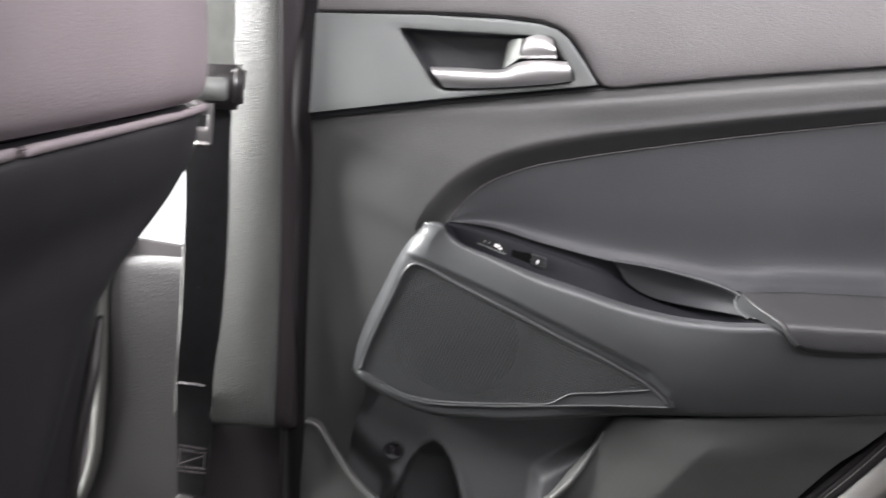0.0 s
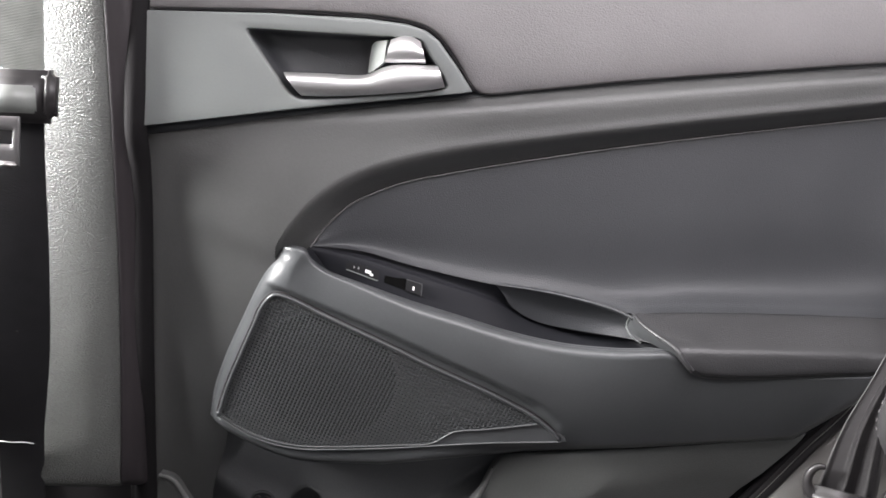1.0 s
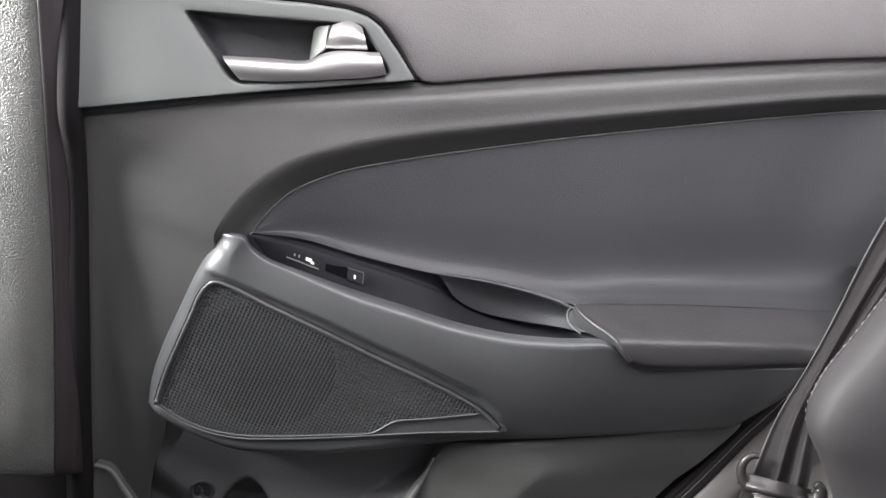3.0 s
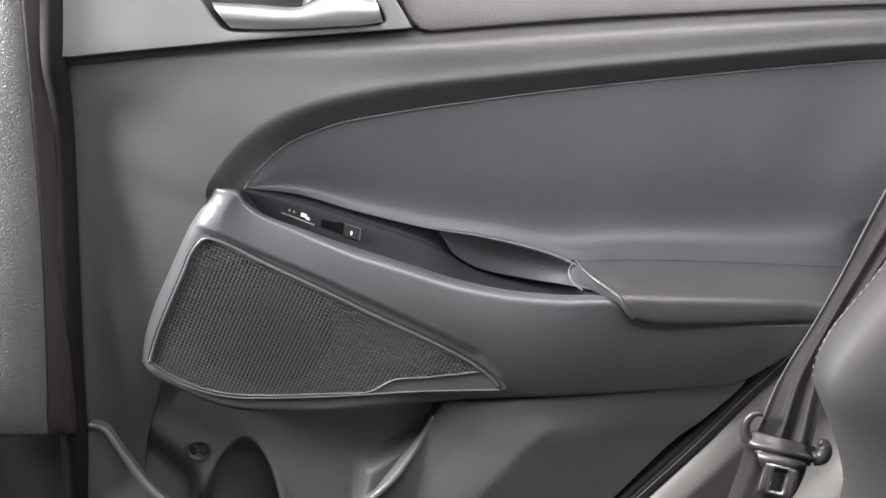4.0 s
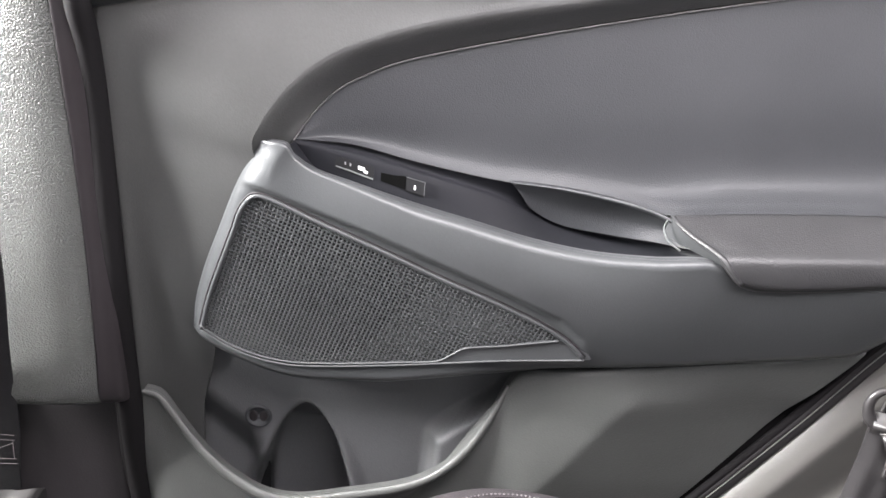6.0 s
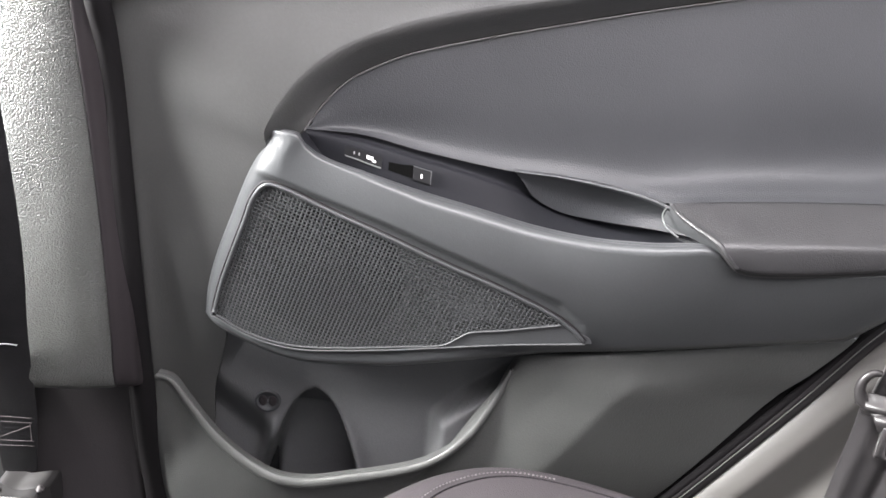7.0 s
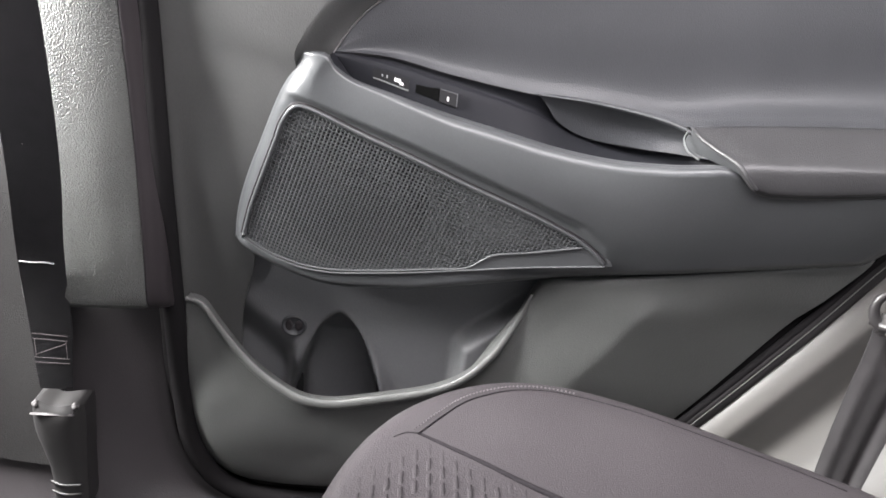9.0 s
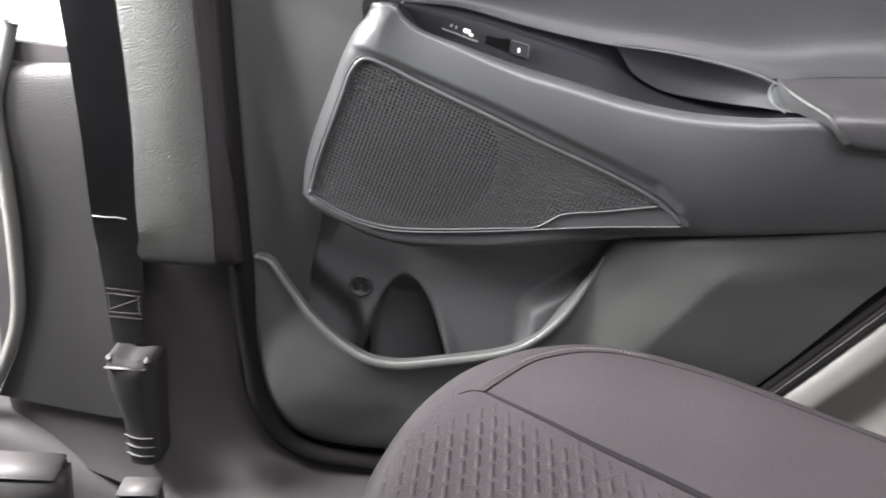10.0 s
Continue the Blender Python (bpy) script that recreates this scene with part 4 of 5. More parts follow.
zs = [0.384, 0.392, 0.45, 0.55, 0.65, 0.75, 0.85, 0.95, 1.18]
ys = [0.919, 0.912, 0.911, 0.909, 0.903, 0.892, 0.877, 0.859, 0.801]
twist = [0.12, 0.12, 0.11, 0.08, 0.02, -0.07, -0.14, -0.18, -0.20]  # the face turns forward towards its top
cols_x = [(-0.470, 0.042), (-0.455, 0.024), (-0.440, 0.012), (-0.42, 0.0035), (-0.40, 0.0), (-0.376, -0.001), (-0.360, 0.0005), (-0.352, 0.003), (-0.3475, 0.008), (-0.345, 0.018), (-0.343, 0.038), (-0.342, 0.060)]
grid = np.array([spline([(x + 0.012 * (0.95 - z) * (x > -0.36), y + d * (np.interp(z, [0.39, 0.6, 0.85], [0.35, 0.7, 1.2]) if x < -0.39 else 1.0) + (x + 0.40) * tw, z) for x, d in cols_x], 40) for z, y, tw in zip(zs, ys, twist)])
sheet("upper_trim", across(grid + np.array((0.010, 0, 0.0015)), 5), PILLAR, pillar, (0, 0.01, 0), "raised grained face of the pillar trim")
edge_in = [(-0.333 + 0.012 * (0.75 - z), y + 0.055 * tw + 0.004, z) for z, y, tw in list(zip(zs, ys, twist))[:0:-1]] + [(-0.3287, 0.932, 0.3845)]
sheet("pillar_edge", loft([shift(edge_in, -0.006, 0.012), shift(edge_in, -0.003, 0.0), shift(edge_in, 0.003, 0.0005), shift(edge_in, 0.010, 0.002), shift(edge_in, 0.0155, 0.0045), shift(edge_in, 0.0185, 0.009), shift(edge_in, 0.0205, 0.03)], 90, 5), EDGE_TRIM, pillar, (0, 0.004, 0), "smooth mauve grey edge beside the seal")
# wide lower trim that runs into the sill
out_l = [(-0.60, 0.975, 0.60), (-0.60, 0.975, 0.45), (-0.62, 0.97, 0.25), (-0.60, 0.95, 0.12), (-0.45, 0.92, 0.07), (-0.25, 0.90, 0.05), (0.0, 0.88, 0.045), (0.2, 0.86, 0.05)]
in_l = [(-0.326, 0.960, 0.60), (-0.328, 0.965, 0.45), (-0.332, 0.985, 0.28), (-0.325, 0.992, 0.17), (-0.292, 0.992, 0.105), (-0.245, 0.992, 0.082), (-0.1, 0.99, 0.078), (0.10, 0.95, 0.088)]
mid_l = [tuple(0.5 * np.array(a) + 0.5 * np.array(b) + np.array((0, -0.012, 0.0))) for a, b in zip(spline(out_l, 20), spline(in_l, 20))]
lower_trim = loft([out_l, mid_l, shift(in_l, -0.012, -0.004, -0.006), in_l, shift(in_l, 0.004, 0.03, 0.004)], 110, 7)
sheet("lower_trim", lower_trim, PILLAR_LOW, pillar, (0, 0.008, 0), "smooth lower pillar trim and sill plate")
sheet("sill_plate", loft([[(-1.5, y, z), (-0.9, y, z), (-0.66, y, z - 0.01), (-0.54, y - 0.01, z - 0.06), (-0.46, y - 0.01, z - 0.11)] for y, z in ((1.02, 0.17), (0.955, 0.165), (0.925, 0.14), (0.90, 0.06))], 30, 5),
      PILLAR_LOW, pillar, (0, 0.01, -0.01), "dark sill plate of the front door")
sheet("front_ledge", loft([[(-0.556, 0.985, 0.582), (-0.50, 0.965, 0.587), (-0.44, 0.955, 0.590)], [(-0.560, 0.962, 0.575), (-0.50, 0.955, 0.578), (-0.44, 0.948, 0.58)], [(-0.566, 0.955, 0.54), (-0.50, 0.950, 0.54), (-0.44, 0.945, 0.54)],
                            [(-0.566, 0.958, 0.385), (-0.50, 0.955, 0.385), (-0.44, 0.95, 0.385)], [(-0.584, 0.95, 0.25), (-0.50, 0.945, 0.25), (-0.44, 0.94, 0.25)], [(-0.62, 0.945, 0.17), (-0.50, 0.94, 0.16), (-0.44, 0.935, 0.16)]], 30, 6), LEDGE_TRIM, pillar, (0, 0.008, 0), "front half of the pillar trim")
front_seal = tube("front_seal", [(-0.545, 0.965, 0.62), (-0.556, 0.958, 0.580), (-0.568, 0.952, 0.54), (-0.570, 0.952, 0.46), (-0.572, 0.952, 0.385), (-0.580, 0.950, 0.29), (-0.596, 0.948, 0.24), (-0.64, 0.94, 0.165), (-0.75, 0.93, 0.12)], 0.008, SEAL_LIGHT, None, 90, 10)
tagged(front_seal, "pale flocked edge seal of the front door opening", "door seal", kind="structure")

# ---- front seat belt ----
belt = thing("front_seat_belt", "black front seat belt with its tongue parked on the webbing", "seat belt")


def webbing(name, centre, wide, material, parent, thick=0.0014, n=60, label="", twist=()):
    path = spline(centre, n)
    rows = []
    for s, p in zip(np.linspace(0, 1, n), path):
        a = np.interp(s, np.linspace(0, 1, len(twist)), twist) if len(twist) else 0.0
        d = np.array((math.cos(radians(a)), math.sin(radians(a)), 0.0))
        w = np.interp(s, np.linspace(0, 1, len(wide)), wide)
        rows.append([p + d * w * k + np.array((0, 0.0012 * (2 * k) ** 2, 0)) for k in np.linspace(-0.5, 0.5, 7)])
    return sheet(name, np.array(rows), material, parent, (0, thick, 0), label)


webbing("upper_webbing", [(-0.386, 0.792, 1.10), (-0.388, 0.795, 0.95), (-0.388, 0.797, 0.835)], [0.046, 0.046, 0.046], WEB_LIT, belt, label="shiny ribbed stretch of the belt, light put into its pale colour", twist=(4, 4, 4))
webbing("lower_webbing", [(-0.389, 0.800, 0.82), (-0.391, 0.806, 0.76), (-0.398, 0.832, 0.66), (-0.412, 0.868, 0.55), (-0.428, 0.898, 0.45), (-0.430, 0.908, 0.36), (-0.432, 0.910, 0.315), (-0.433, 0.912, 0.285)], [0.046, 0.046, 0.046, 0.046, 0.045, 0.043, 0.042, 0.034], WEB, belt, label="black lower webbing", twist=(4, 4, 8, 12, 16, 14, 10, 6))
tongue = block("tongue", (-0.385, 0.794, 0.813), (0.064, 0.017, 0.044), TONGUE, belt, 0.006, (0, -3, 4), "dark plastic tongue body")
block("face_panel", (-0.389, 0.7855, 0.811), (0.046, 0.005, 0.023), TONGUE_GREY, tongue, 0.002, (0, -3, 4), "grey front panel")
block("cheek", (-0.3575, 0.793, 0.817), (0.011, 0.021, 0.040), TONGUE, tongue, 0.005, (0, 3, 4), "dark rounded cheek")
ring_plate("blade", [(-0.011, -0.022), (0.011, -0.022), (0.012, 0.022), (-0.012, 0.022)], [(-0.005, -0.004), (0.005, -0.004), (0.006, 0.008), (-0.006, 0.008)], (-0.391, 0.787, 0.777), (1, 0.07, 0), 0.004, DULL_STEEL, tongue, "steel tongue blade with a slot")
block("blade_tip", (-0.391, 0.7845, 0.756), (0.019, 0.004, 0.006), DULL_STEEL, tongue, 0.0015, (0, 0, 4))
# lint caught on the webbing
verts, faces = [], []
for x, z in ((-0.430, 0.700), (-0.421, 0.712), (-0.419, 0.717), (-0.424, 0.668), (-0.410, 0.585)):
    y = float(np.interp(z, [0.45, 0.55, 0.66, 0.76], [0.898, 0.868, 0.832, 0.806])) - 0.006
    r = random.uniform(0.0005, 0.0010)
    base_v = len(verts)
    verts += [(x - r, y, z), (x, y - r, z - r * 0.6), (x + r, y, z), (x, y - r, z + r * 0.6)]
    faces += [(base_v, base_v + 1, base_v + 2, base_v + 3)]
tagged(part("lint", mesh_of("lint", verts, faces, THREAD, False), belt, "pale specks of lint"), kind="stuff")
# stitches on the lower webbing
tube("wear_mark", [(-0.447, 0.8925, 0.4475), (-0.436, 0.8955, 0.4455), (-0.425, 0.8985, 0.4450), (-0.416, 0.9005, 0.4430)], 0.0006, WHITE, belt, 30, 5, label="white stitched line across the belt")
for a, b in (((-0.448, 0.359), (-0.414, 0.354)), ((-0.448, 0.353), (-0.414, 0.348)), ((-0.448, 0.330), (-0.414, 0.326)), ((-0.448, 0.324), (-0.414, 0.320)), ((-0.446, 0.333), (-0.416, 0.345)), ((-0.446, 0.352), (-0.446, 0.331)), ((-0.416, 0.347), (-0.416, 0.327))):
    tube("stitching", [(x, 0.9062 + (x + 0.43) * 0.2, z) for x, z in (a, ((a[0] + b[0]) / 2, (a[1] + b[1]) / 2), b)], 0.00035, STITCH_DIM, belt, 14, 5)
anchor = sheet("anchor_cover", loft([[(-0.463, 0.918, 0.262), (-0.455, 0.910, 0.2705), (-0.436, 0.906, 0.266), (-0.415, 0.908, 0.268), (-0.407, 0.918, 0.262)],
                                     [(-0.465, 0.918, 0.250), (-0.455, 0.904, 0.256), (-0.436, 0.900, 0.256), (-0.415, 0.902, 0.257), (-0.406, 0.918, 0.252)],
                                     [(-0.464, 0.918, 0.222), (-0.453, 0.904, 0.225), (-0.436, 0.900, 0.226), (-0.417, 0.903, 0.227), (-0.407, 0.918, 0.224)],
                                     [(-0.452, 0.918, 0.176), (-0.446, 0.908, 0.178), (-0.432, 0.905, 0.178), (-0.418, 0.907, 0.178), (-0.410, 0.918, 0.178)],
                                     [(-0.449, 0.918, 0.120), (-0.444, 0.908, 0.120), (-0.432, 0.905, 0.120), (-0.419, 0.907, 0.120), (-0.411, 0.918, 0.120)]], 30, 6), ANCHOR, belt, (0, 0.03, 0), "grey plastic anchor cover")
for z in (0.160, 0.147, 0.134):
    tube("rib", [(-0.449, 0.908, z + 0.001), (-0.432, 0.903, z), (-0.413, 0.906, z)], 0.0016, ANCHOR, anchor, 16, 6)

block("cap", (-0.436, 0.9015, 0.2580), (0.047, 0.004, 0.003), CAP_LIT_WORN, anchor, 0.001, (0, 0, 3), "worn grey upper rim, paler for the light on it")
for x in (-0.4555, -0.4130):
    block("ear", (x, 0.909, 0.2655), (0.009, 0.009, 0.009), CAP_LIT_WORN, anchor, 0.0025, (0, 0, 3), "worn grey corner beside the webbing, paler for the light on it")

# ---- front seat ----
front_seat = thing("passenger_seat", "front car seat seen from behind with mauve grey cover", "car seat")
cover = [[(x0 - 0.15, 0.20, z), (x0 - 0.13, 0.16, z), (x0 - 0.06, 0.14, z), (x0, 0.16, z), (x0 + 0.004, 0.35, z), (x0 + 0.004, 0.50, z), (x0, 0.60, z), (x0 - 0.006, yr - 0.010, z), (x0 - 0.03, yr, z), (x0 - 0.08, yr + 0.002, z), (x0 - 0.15, yr - 0.01, z), (x0 - 0.18, yr - 0.05, z), (x0 - 0.15, 0.42, z), (x0 - 0.15, 0.21, z)]
         for x0, yr, z in ((-0.345, 0.656, 0.812), (-0.337, 0.662, 0.822), (-0.337, 0.666, 0.87), (-0.345, 0.662, 0.95), (-0.360, 0.645, 1.05), (-0.38, 0.61, 1.12))]
sheet("back_cover", loft(cover, 120, 6), SEAT_COVER_LIT, front_seat, (-0.012, 0, 0), "mauve grey upper backrest cover")
shell = [[(x0 - 0.16, 0.20, z), (x0 - 0.14, 0.16, z), (x0 - 0.06, 0.14, z), (x0, 0.16, z), (x0 + 0.006, 0.30, z), (x0 + 0.004, 0.42, z), (x0, yr - 0.06, z), (x0 - 0.014, yr - 0.012, z), (x0 - 0.04, yr, z), (x0 - 0.10, yr + 0.004, z), (x0 - 0.17, yr, z), (x0 - 0.20, yr - 0.05, z), (x0 - 0.16, 0.36, z), (x0 - 0.16, 0.21, z)]
         for x0, yr, z in ((-0.342, 0.660, 0.808), (-0.336, 0.665, 0.800), (-0.340, 0.668, 0.77), (-0.350, 0.660, 0.742), (-0.352, 0.575, 0.706), (-0.354, 0.540, 0.685), (-0.356, 0.515, 0.66), (-0.360, 0.485, 0.60), (-0.365, 0.465, 0.55), (-0.375, 0.44, 0.44), (-0.385, 0.42, 0.34))]
sheet("back_shell", loft(shell, 120, 6), HIDE_DARK, front_seat, (-0.012, 0, 0), "dark vinyl lower backrest")
tube("welt", [(-0.336, 0.15, 0.807), (-0.332, 0.35, 0.807), (-0.334, 0.52, 0.807), (-0.334, 0.60, 0.808), (-0.342, 0.648, 0.809), (-0.372, 0.664, 0.809), (-0.45, 0.665, 0.809)], 0.0032, SEAT_COVER_LIT, front_seat, 70, 8, label="welt between cover and shell, paler for the light it catches")
# unseen base, made taller to keep light off the lower pillar
block("seat_base", (-0.755, 0.43, 0.31), (0.53, 0.60, 0.56), HIDE_DARK, front_seat, 0.03, label="dark padded seat base, raised to shade the pillar")
wing = sheet("side_cover", loft([[(-0.470, 0.46, 0.66), (-0.470, 0.46, 0.54), (-0.470, 0.46, 0.40), (-0.470, 0.46, 0.20)], [(-0.452, 0.60, 0.645), (-0.455, 0.60, 0.54), (-0.458, 0.58, 0.40), (-0.46, 0.56, 0.20)],
                               [(-0.470, 0.735, 0.597), (-0.472, 0.72, 0.54), (-0.475, 0.70, 0.44), (-0.48, 0.68, 0.22)], [(-0.490, 0.770, 0.585), (-0.492, 0.760, 0.53), (-0.495, 0.742, 0.43), (-0.50, 0.72, 0.22)],
                               [(-0.56, 0.775, 0.57), (-0.57, 0.765, 0.52), (-0.58, 0.745, 0.42), (-0.59, 0.72, 0.22)]], 40, 7), HIDE_DARK, front_seat, (-0.03, 0, 0), "dark plastic side of the seat")
tube("side_bead", [(-0.472, 0.742, 0.578), (-0.466, 0.716, 0.539), (-0.464, 0.699, 0.510), (-0.466, 0.682, 0.468), (-0.470, 0.673, 0.415), (-0.474, 0.665, 0.33)], [0.003, 0.007, 0.007, 0.007, 0.007, 0.006], TONGUE, wing, 60, 10, label="pale grey trim strip")
rail = block("seat_rail", (-0.555, 0.865, 0.083), (0.095, 0.045, 0.106), ANCHOR, None, 0.006, (0, 3, 8))
block("cap", (-0.556, 0.864, 0.1365), (0.092, 0.046, 0.006), CAP_LIT_WORN, rail, 0.002, (0, 3, 8), "grey top face, paler for the light it catches")
tagged(rail, "grey cap of the front seat rail on the carpet", "seat rail")
foot_cap = block("floor_clip", (-0.418, 0.870, 0.074), (0.048, 0.03, 0.088), ANCHOR, None, 0.005, (0, -3, 4))
block("cap", (-0.418, 0.870, 0.1185), (0.047, 0.031, 0.005), CAP_LIT_WORN, foot_cap, 0.0015, (0, -3, 4), "grey top face, paler for the light it catches")
tagged(foot_cap, "small grey clip on the carpet beside the sill", "floor clip")

# ---- rear seat ----
rear_seat = thing("rear_bench_seat", "mauve grey vinyl rear bench with stitched bolsters", "car seat")
PLAN = [(-0.118, 0.50), (-0.111, 0.59), (-0.100, 0.645), (-0.083, 0.693), (-0.060, 0.733), (-0.031, 0.762), (0.005, 0.786), (0.045, 0.799), (0.090, 0.797), (0.130, 0.785), (0.200, 0.753), (0.256, 0.722), (0.300, 0.699),
        (0.345, 0.672), (0.375, 0.63), (0.385, 0.50), (0.385, 0.2), (0.385, -0.3), (0.375, -0.44), (0.30, -0.50), (0.1, -0.51), (-0.04, -0.49), (-0.10, -0.42), (-0.118, -0.2), (-0.119, 0.2)]
plan = spline([(x, y, 0.0) for x, y in PLAN], 260, True)[:, :2]
plan_c = np.stack([np.clip(plan[:, 0], 0.08, 0.20), np.clip(plan[:, 1], -0.32, 0.58)], 1)


def bench_z(x, y):
    """Height of the bench's top: low in the sitting hollow, crowned along its rim."""
    return 0.4165 - 0.018 * math.exp(-((y - 0.42) / 0.15) ** 2) * min(1.0, max(0.0, (x + 0.06) / 0.12)) - 0.035 * max(0.0, x - 0.16)


def plan_ring(k, dz, out=0.0):
    """The plan drawn in towards its spine by k, lifted onto the bench's top less dz."""
    pts = plan_c + (plan - plan_c) * k
    grow = plan - plan_c
    grow = grow / np.maximum(np.linalg.norm(grow, axis=1, keepdims=True), 1e-6)
    pts = pts + grow * out
    return np.array([(x, y, bench_z(x, y) - dz) for x, y in pts])


loops = [plan_ring(k, 0.0) for k in (0.05, 0.25, 0.45, 0.6, 0.7, 0.78, 0.85)]
loops += [plan_ring(0.92, 0.0012), plan_ring(0.97, 0.004), plan_ring(1.0, 0.0085), plan_ring(1.0, 0.016, 0.006), plan_ring(1.0, 0.028, 0.011), plan_ring(1.0, 0.045, 0.014), plan_ring(1.0, 0.075, 0.013), plan_ring(1.0, 0.12, 0.006), plan_ring(1.0, 0.20, -0.01),
          plan_ring(1.0, 0.33, -0.02)]
ring_part("cushion", loops[::-1], HIDE, rear_seat, True, "padded seat cushion")


def on_bench(points, lift=0.0012):
    return [(x, y, bench_z(x, y) - edge_drop(x, y) + lift) for x, y in points]


def edge_drop(x, y):
    """How far the rounded rim has fallen below the bench's top at a place."""
    gaps = np.linalg.norm(plan - np.array((x, y)), axis=1)
    i = int(np.argmin(gaps))
    k = 1 - gaps[i] / np.linalg.norm(plan[i] - plan_c[i])
    return float(np.interp(k, (0.85, 0.92, 0.97, 1.0), (0.0, 0.0012, 0.004, 0.0085)))


BOLSTER = [(-0.0395, 0.698), (-0.022, 0.722), (0.0003, 0.749), (0.020, 0.763), (0.045, 0.774), (0.073, 0.777), (0.105, 0.771), (0.154, 0.753), (0.204, 0.728), (0.26, 0.700), (0.31, 0.671)]
SPLIT = [(-0.0395, 0.698), (-0.02, 0.686), (0.011, 0.667), (0.045, 0.645), (0.09, 0.619), (0.14, 0.59), (0.22, 0.55), (0.33, 0.51)]
tube("bolster_seam", on_bench(BOLSTER, 0.0), 0.0010, SEAM_DARK, rear_seat, 90, 6, label="dark sewn seam along the bolster")
tube("split_seam", on_bench(SPLIT, 0.0), [0.0016, 0.0030, 0.0034, 0.0034], SEAM_DARK, rear_seat, 90, 6, label="dark folded seam beside the cloth panel")
tube("front_seam", on_bench([(-0.0395, 0.698), (-0.050, 0.698), (-0.060, 0.692)], 0.0), [0.0010, 0.0007, 0.0004], SEAM_DARK, rear_seat, 20, 6)
stitch_line = spline(on_bench([(x - 0.0035, y + 0.0045) for x, y in BOLSTER[:7]], 0.0010), 96)
verts, faces = [], []
for a, b in zip(stitch_line[:-1:2], stitch_line[1::2]):
    d = (b - a) * 0.8
    s_ = np.cross(d, (0, 0, 1.0))
    s_ = s_ / np.linalg.norm(s_) * 0.0006
    base = len(verts)
    for p in (a, a + d):
        verts += [p - s_, p + np.array((0, 0, 0.0010)), p + s_]
    faces += [(base, base + 1, base + 4, base + 3), (base + 1, base + 2, base + 5, base + 4), (base, base + 1, base + 2), (base + 3, base + 4, base + 5)]
tagged(part("stitching", mesh_of("stitching", verts, faces, THREAD, False), rear_seat, "pale stitches along the bolster"), kind="stuff")
# short pressed ribs of the cloth panel, in staggered rows
verts, faces = [], []
for row in range(44):
    for col in range(24):
        x = -0.104 + 0.0105 * row
        y = 0.28 + 0.0185 * (col + 0.5 * (row % 2))
        edge_y = np.interp(x, [p[0] for p in SPLIT], [p[1] for p in SPLIT]) if x > -0.0385 else 0.694 - 1.1 * max(0.0, -0.0385 - x)
        if y > edge_y - 0.011 or x > 0.34:
            continue
        base = len(verts)
        fade = min(1.0, (edge_y - y) / 0.04) * min(1.0, (x + 0.112) / 0.03)
        for sy, h in ((-0.0085, -0.0003), (-0.005, 0.0015), (0.005, 0.0015), (0.0085, -0.0003)):
            for sx, kx in ((-0.0024, 0.0), (0.0004, 1.0), (0.0016, 0.0)):
                verts.append((x + sx, y + sy, bench_z(x + sx, y + sy) - edge_drop(x + sx, y + sy) + h * fade * kx - 0.0001))
        faces += [(base + 3 * k + c, base + 3 * k + c + 1, base + 3 * k + c + 4, base + 3 * k + c + 3) for k in range(3) for c in range(2)]
tagged(part("pressed_ribs", mesh_of("pressed_ribs", verts, faces, HIDE), rear_seat, "short staggered ribs pressed in the cloth"), kind="stuff")

# backrest of the bench
EDGE = [(0.425, 0.715, 0.38), (0.422, 0.712, 0.44), (0.420, 0.708, 0.486), (0.416, 0.706, 0.52), (0.402, 0.705, 0.552), (0.381, 0.706, 0.588), (0.363, 0.706, 0.618), (0.366, 0.706, 0.648), (0.394, 0.706, 0.704), (0.45, 0.71, 0.81), (0.51, 0.71, 0.93), (0.54, 0.70, 1.0)]
BACKFACE = [[(0.40 + 0.30 * (z - 0.40), yy, z) for z in (0.38, 0.5, 0.62, 0.74, 0.86, 1.0)] for yy in (0.60, 0.45, 0.20, -0.2, -0.55)]
roll_in = [(x - 0.016, y - 0.022, z) for x, y, z in EDGE]
sheet("backrest", loft([[(x + 0.09, y + 0.01, z) for x, y, z in EDGE], [(x + 0.035, y + 0.006, z) for x, y, z in EDGE], EDGE, roll_in, [(x - 0.014, y - 0.05, z) for x, y, z in EDGE]] + BACKFACE, 80, 6), BACK_HIDE, rear_seat, (0.03, 0, 0), "reclined vinyl backrest with a side bolster")
tube("back_welt", shift(EDGE, -0.003, -0.0005, 0), 0.0016, HIDE_DARK, rear_seat, 90, 6, label="dark seam along the backrest edge")
verts, faces = [], []
line = spline(shift(EDGE, -0.0085, -0.0052, 0), 170)
for a, b in zip(line[:-1:2], line[1::2]):
    d = (b - a) * 0.7
    base = len(verts)
    for p in (a, a + d):
        verts += [p + np.array((0, 0.0007, 0)), p + np.array((-0.0009, -0.0005, 0)), p + np.array((0, -0.0009, 0))]
    faces += [(base, base + 1, base + 4, base + 3), (base + 1, base + 2, base + 5, base + 4), (base, base + 1, base + 2), (base + 3, base + 4, base + 5)]
tagged(part("stitching", mesh_of("stitching", verts, faces, THREAD, False), rear_seat, "pale stitches along the backrest edge"), kind="stuff")

# ---- trim behind the rear door ----
quarter = thing("quarter_trim", "pale glossy plastic trim behind the rear door", "side trim", kind="structure")
Q0 = shift(REAR_LINE, 0.0125, 0.0, -0.004) + [(0.63, 0.88, 0.84)]
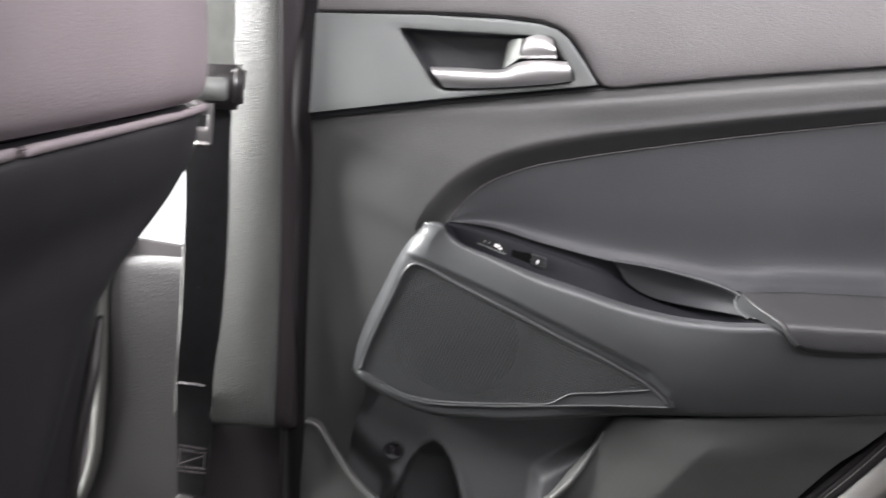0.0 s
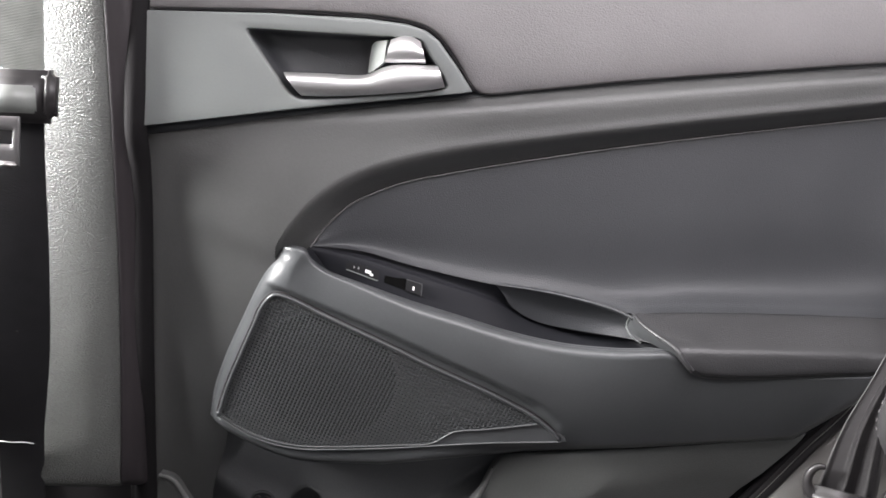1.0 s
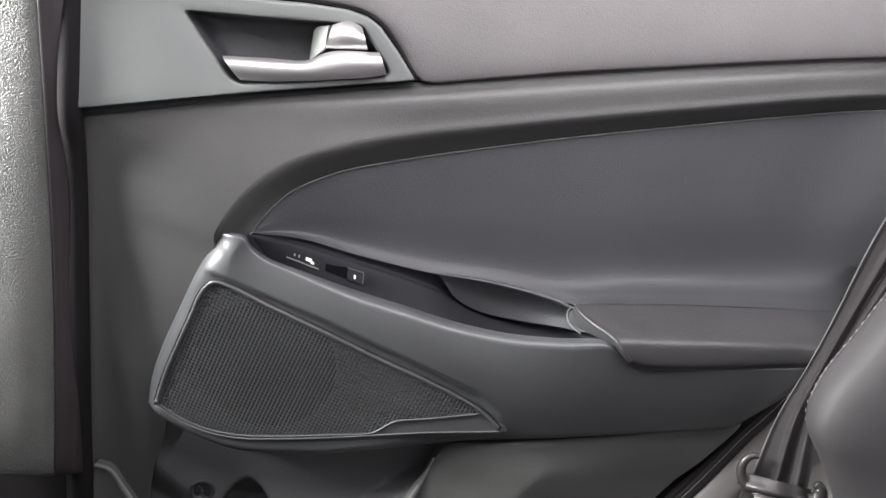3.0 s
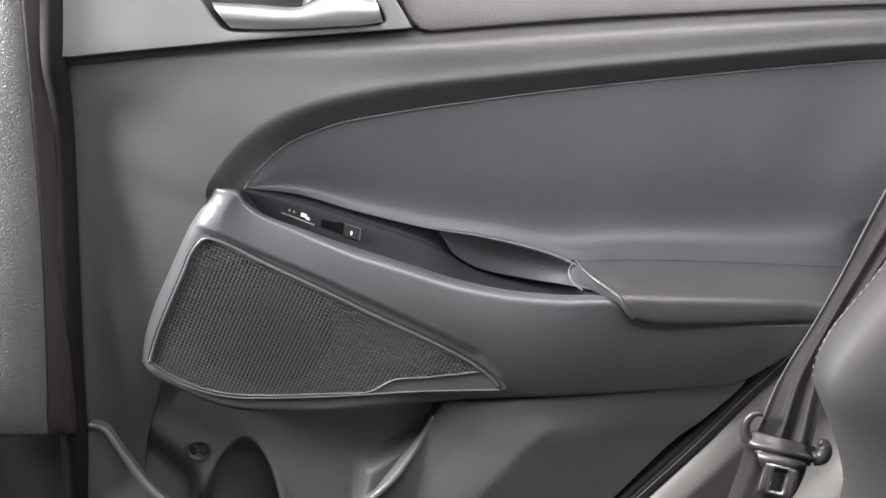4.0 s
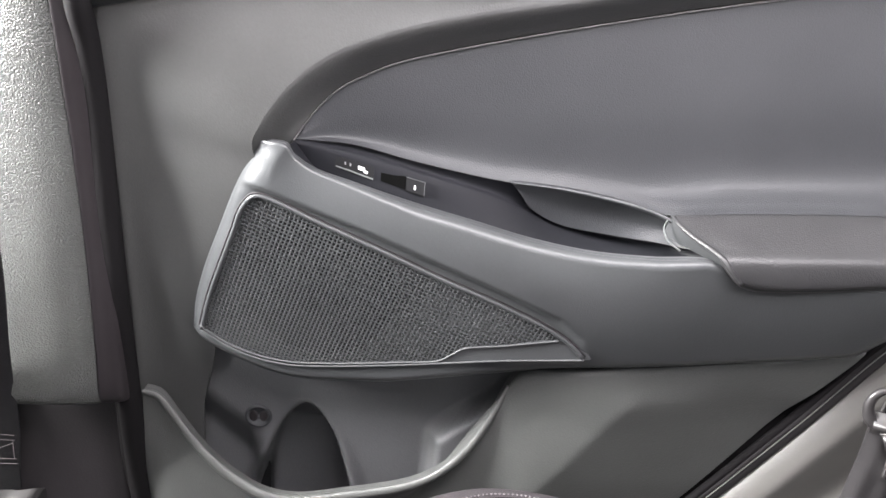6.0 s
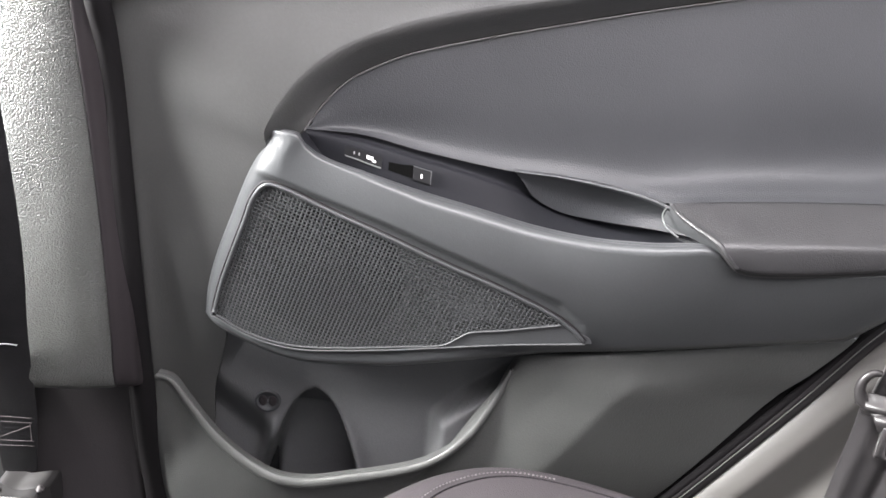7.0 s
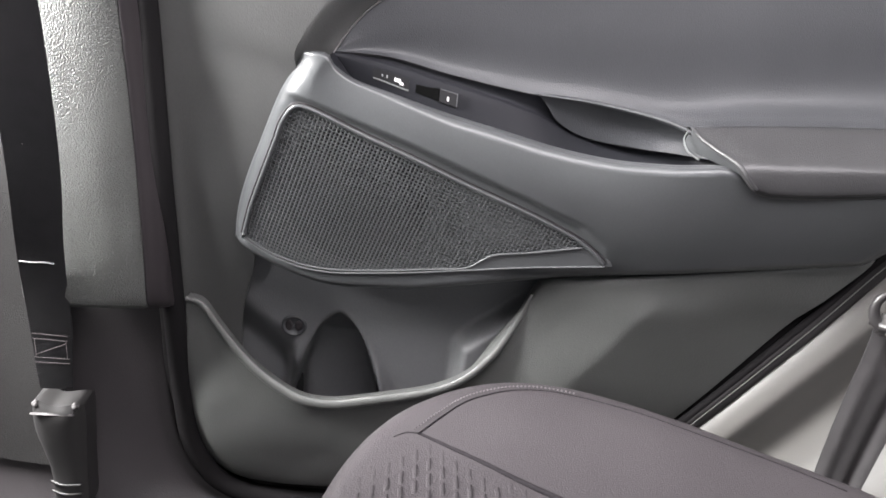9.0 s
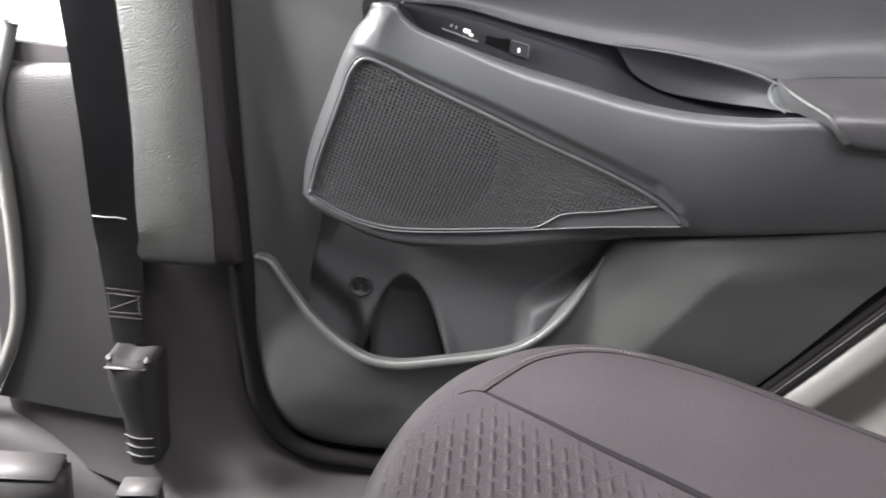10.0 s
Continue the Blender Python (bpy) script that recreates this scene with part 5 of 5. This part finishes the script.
sheet("trim_panel", loft([shift(Q0, -0.004, 0.02, 0.004), Q0, shift(Q0, 0.008, -0.012, -0.006), shift(Q0, 0.016, -0.017, -0.012), shift(Q0, 0.034, -0.012, -0.024), shift(Q0, 0.056, -0.010, -0.038), shift(Q0, 0.078, -0.030, -0.048), shift(Q0, 0.098, -0.058, -0.054), shift(Q0, 0.14, -0.11, -0.06),
                          shift(Q0, 0.24, -0.14, -0.05)], 70, 6), QUARTER, quarter, (0.004, 0.01, 0), "curved pale trim panel")

# ---- rear seat belt ----
rear_belt = thing("rear_seat_belt", "dark grey rear seat belt with a steel tongue", "seat belt")
strip("shoulder_webbing", [(0.384, 0.817, 0.488), (0.386, 0.815, 0.498), (0.398, 0.815, 0.565), (0.417, 0.815, 0.620), (0.431, 0.815, 0.667), (0.460, 0.820, 0.764), (0.52, 0.83, 0.90), (0.60, 0.84, 1.08)],
      [(0.430, 0.790, 0.492), (0.431, 0.790, 0.507), (0.428, 0.790, 0.580), (0.446, 0.795, 0.650), (0.470, 0.80, 0.705), (0.505, 0.805, 0.775), (0.566, 0.815, 0.90), (0.645, 0.825, 1.08)],
      WEB_GREY, rear_belt, ((0.42, 0.07, 0.0045), (0.62, 0.06, -0.004), (0.80, 0.08, 0.005), (0.0, 0.05, 0.002)), 110, label="grey shoulder webbing with lengthwise folds")
tube("selvedge", [(0.3845, 0.8155, 0.496), (0.397, 0.8145, 0.565), (0.416, 0.8145, 0.620), (0.430, 0.8145, 0.667), (0.459, 0.8195, 0.764), (0.519, 0.8295, 0.90), (0.599, 0.8395, 1.08)], 0.0009, SELVEDGE, rear_belt, 90, 6, label="pale woven edge of the webbing")
strip("lap_webbing", [(0.376, 0.812, 0.500), (0.373, 0.808, 0.470), (0.363, 0.800, 0.423), (0.352, 0.790, 0.357), (0.345, 0.78, 0.29)],
      [(0.434, 0.792, 0.490), (0.430, 0.790, 0.461), (0.412, 0.782, 0.424), (0.390, 0.770, 0.345), (0.375, 0.76, 0.28)],
      WEB_GREY, rear_belt, ((0.2, 0.15, 0.003), (0.75, 0.12, -0.004)), 60, label="grey lap webbing")
ALONG = (0.075, -0.028, 0)
clasp = block("tongue", (0.4035, 0.796, 0.4955), (0.076, 0.017, 0.021), TONGUE, rear_belt, 0.0075, (0, 2, -20.5), "dark plastic tongue body with upturned ends")
tube("ear", [(0.379, 0.8055, 0.494), (0.3725, 0.808, 0.499), (0.369, 0.8095, 0.510), (0.371, 0.809, 0.520), (0.3765, 0.807, 0.5265), (0.382, 0.805, 0.527)], [0.0060, 0.0056, 0.0048, 0.0042, 0.0038, 0.003], TONGUE, clasp, 50, 12, label="rounded upturned end")
tube("ear", [(0.432, 0.7855, 0.493), (0.4385, 0.783, 0.496), (0.4405, 0.782, 0.503), (0.4385, 0.783, 0.510), (0.434, 0.7845, 0.512)], [0.0080, 0.0080, 0.0072, 0.006, 0.004], TONGUE, clasp, 40, 12, label="rounded upturned end")
moulding("shoulder", [(-0.027, 0.006), (0.027, 0.006), (0.021, -0.003), (0.016, -0.014), (-0.016, -0.014), (-0.021, -0.003)], (0.403, 0.790, 0.4865), ALONG, 0.007, TONGUE, clasp, 0.0022, "dark plastic shoulder of the blade", 1)
ring_plate("blade", [(-0.0165, -0.0185), (0.0165, -0.0185), (0.0170, 0.016), (-0.0165, 0.016)], [(-0.0058, -0.0125), (0.0058, -0.0125), (0.0058, 0.012), (-0.0058, 0.012)], (0.4045, 0.7885, 0.466), ALONG, 0.007, CHROME, clasp, "bright steel blade with a slot")

# ---- closing shell of the cabin ----
def slab(name, x0, x1, y0, y1, z0, z1, material, label, category):
    xs, ys_, zs_ = (x0, x1), (y0, y1), (z0, z1)
    verts = [(x, y, z) for x in xs for y in ys_ for z in zs_]
    faces = [(0, 1, 3, 2), (4, 6, 7, 5), (0, 4, 5, 1), (2, 3, 7, 6), (0, 2, 6, 4), (1, 5, 7, 3)]
    ob = new(name, mesh_of(name, verts, faces, material, False))
    return tagged(ob, label, category, kind="structure")


slab("floor", -2.0, 1.4, -0.75, 1.02, 0.0, 0.03, CARPET, "dark carpet on the cabin floor", "floor")
# unseen roof, left open where the added overhead lamp hangs
slab("ceiling_front", -1.0, -0.55, -0.75, 1.0, 1.24, 1.28, LINER, "pale roof lining ahead of the added roof opening", "ceiling")
slab("ceiling_rear", 0.65, 1.4, -0.75, 1.0, 1.24, 1.28, LINER, "pale roof lining behind the added roof opening", "ceiling")
slab("ceiling_left", -0.55, 0.65, -0.75, 0.10, 1.24, 1.28, LINER, "pale roof lining beside the added roof opening", "ceiling")
slab("ceiling_right", -0.55, 0.65, 0.72, 1.0, 1.24, 1.28, LINER, "pale roof lining along the roof rail", "ceiling")
slab("wall_left", -2.0, 1.4, -0.80, -0.76, 0.0, 0.85, PANEL, "grey trim of the far side doors", "wall")
slab("wall_rear", 1.36, 1.40, -0.75, 1.0, 0.0, 1.0, PANEL, "dark trim behind the bench", "wall")
slab("wall_front", -2.0, -1.9, -0.75, 1.02, 0.0, 0.8, PANEL, "dark dashboard bulkhead", "wall")
slab("wall_right", 0.75, 1.4, 1.0, 1.04, 0.0, 1.22, PANEL, "trim behind the rear door", "wall")
slab("ground", -60, 60, -60, 60, -0.5, -0.45, QUARTER, "pale paved ground outside the car", "ground")
glow, _, _, gp = principled("bright_daylight", (0.9, 0.9, 0.9), 0.9)
gp.inputs["Emission Color"].default_value = (1, 1, 1, 1)
gp.inputs["Emission Strength"].default_value = 3.0
slab("backdrop", -6.0, 1.0, 3.5, 3.52, -0.5, 3.0, glow, "plain bright daylight outside the open front door", "backdrop")
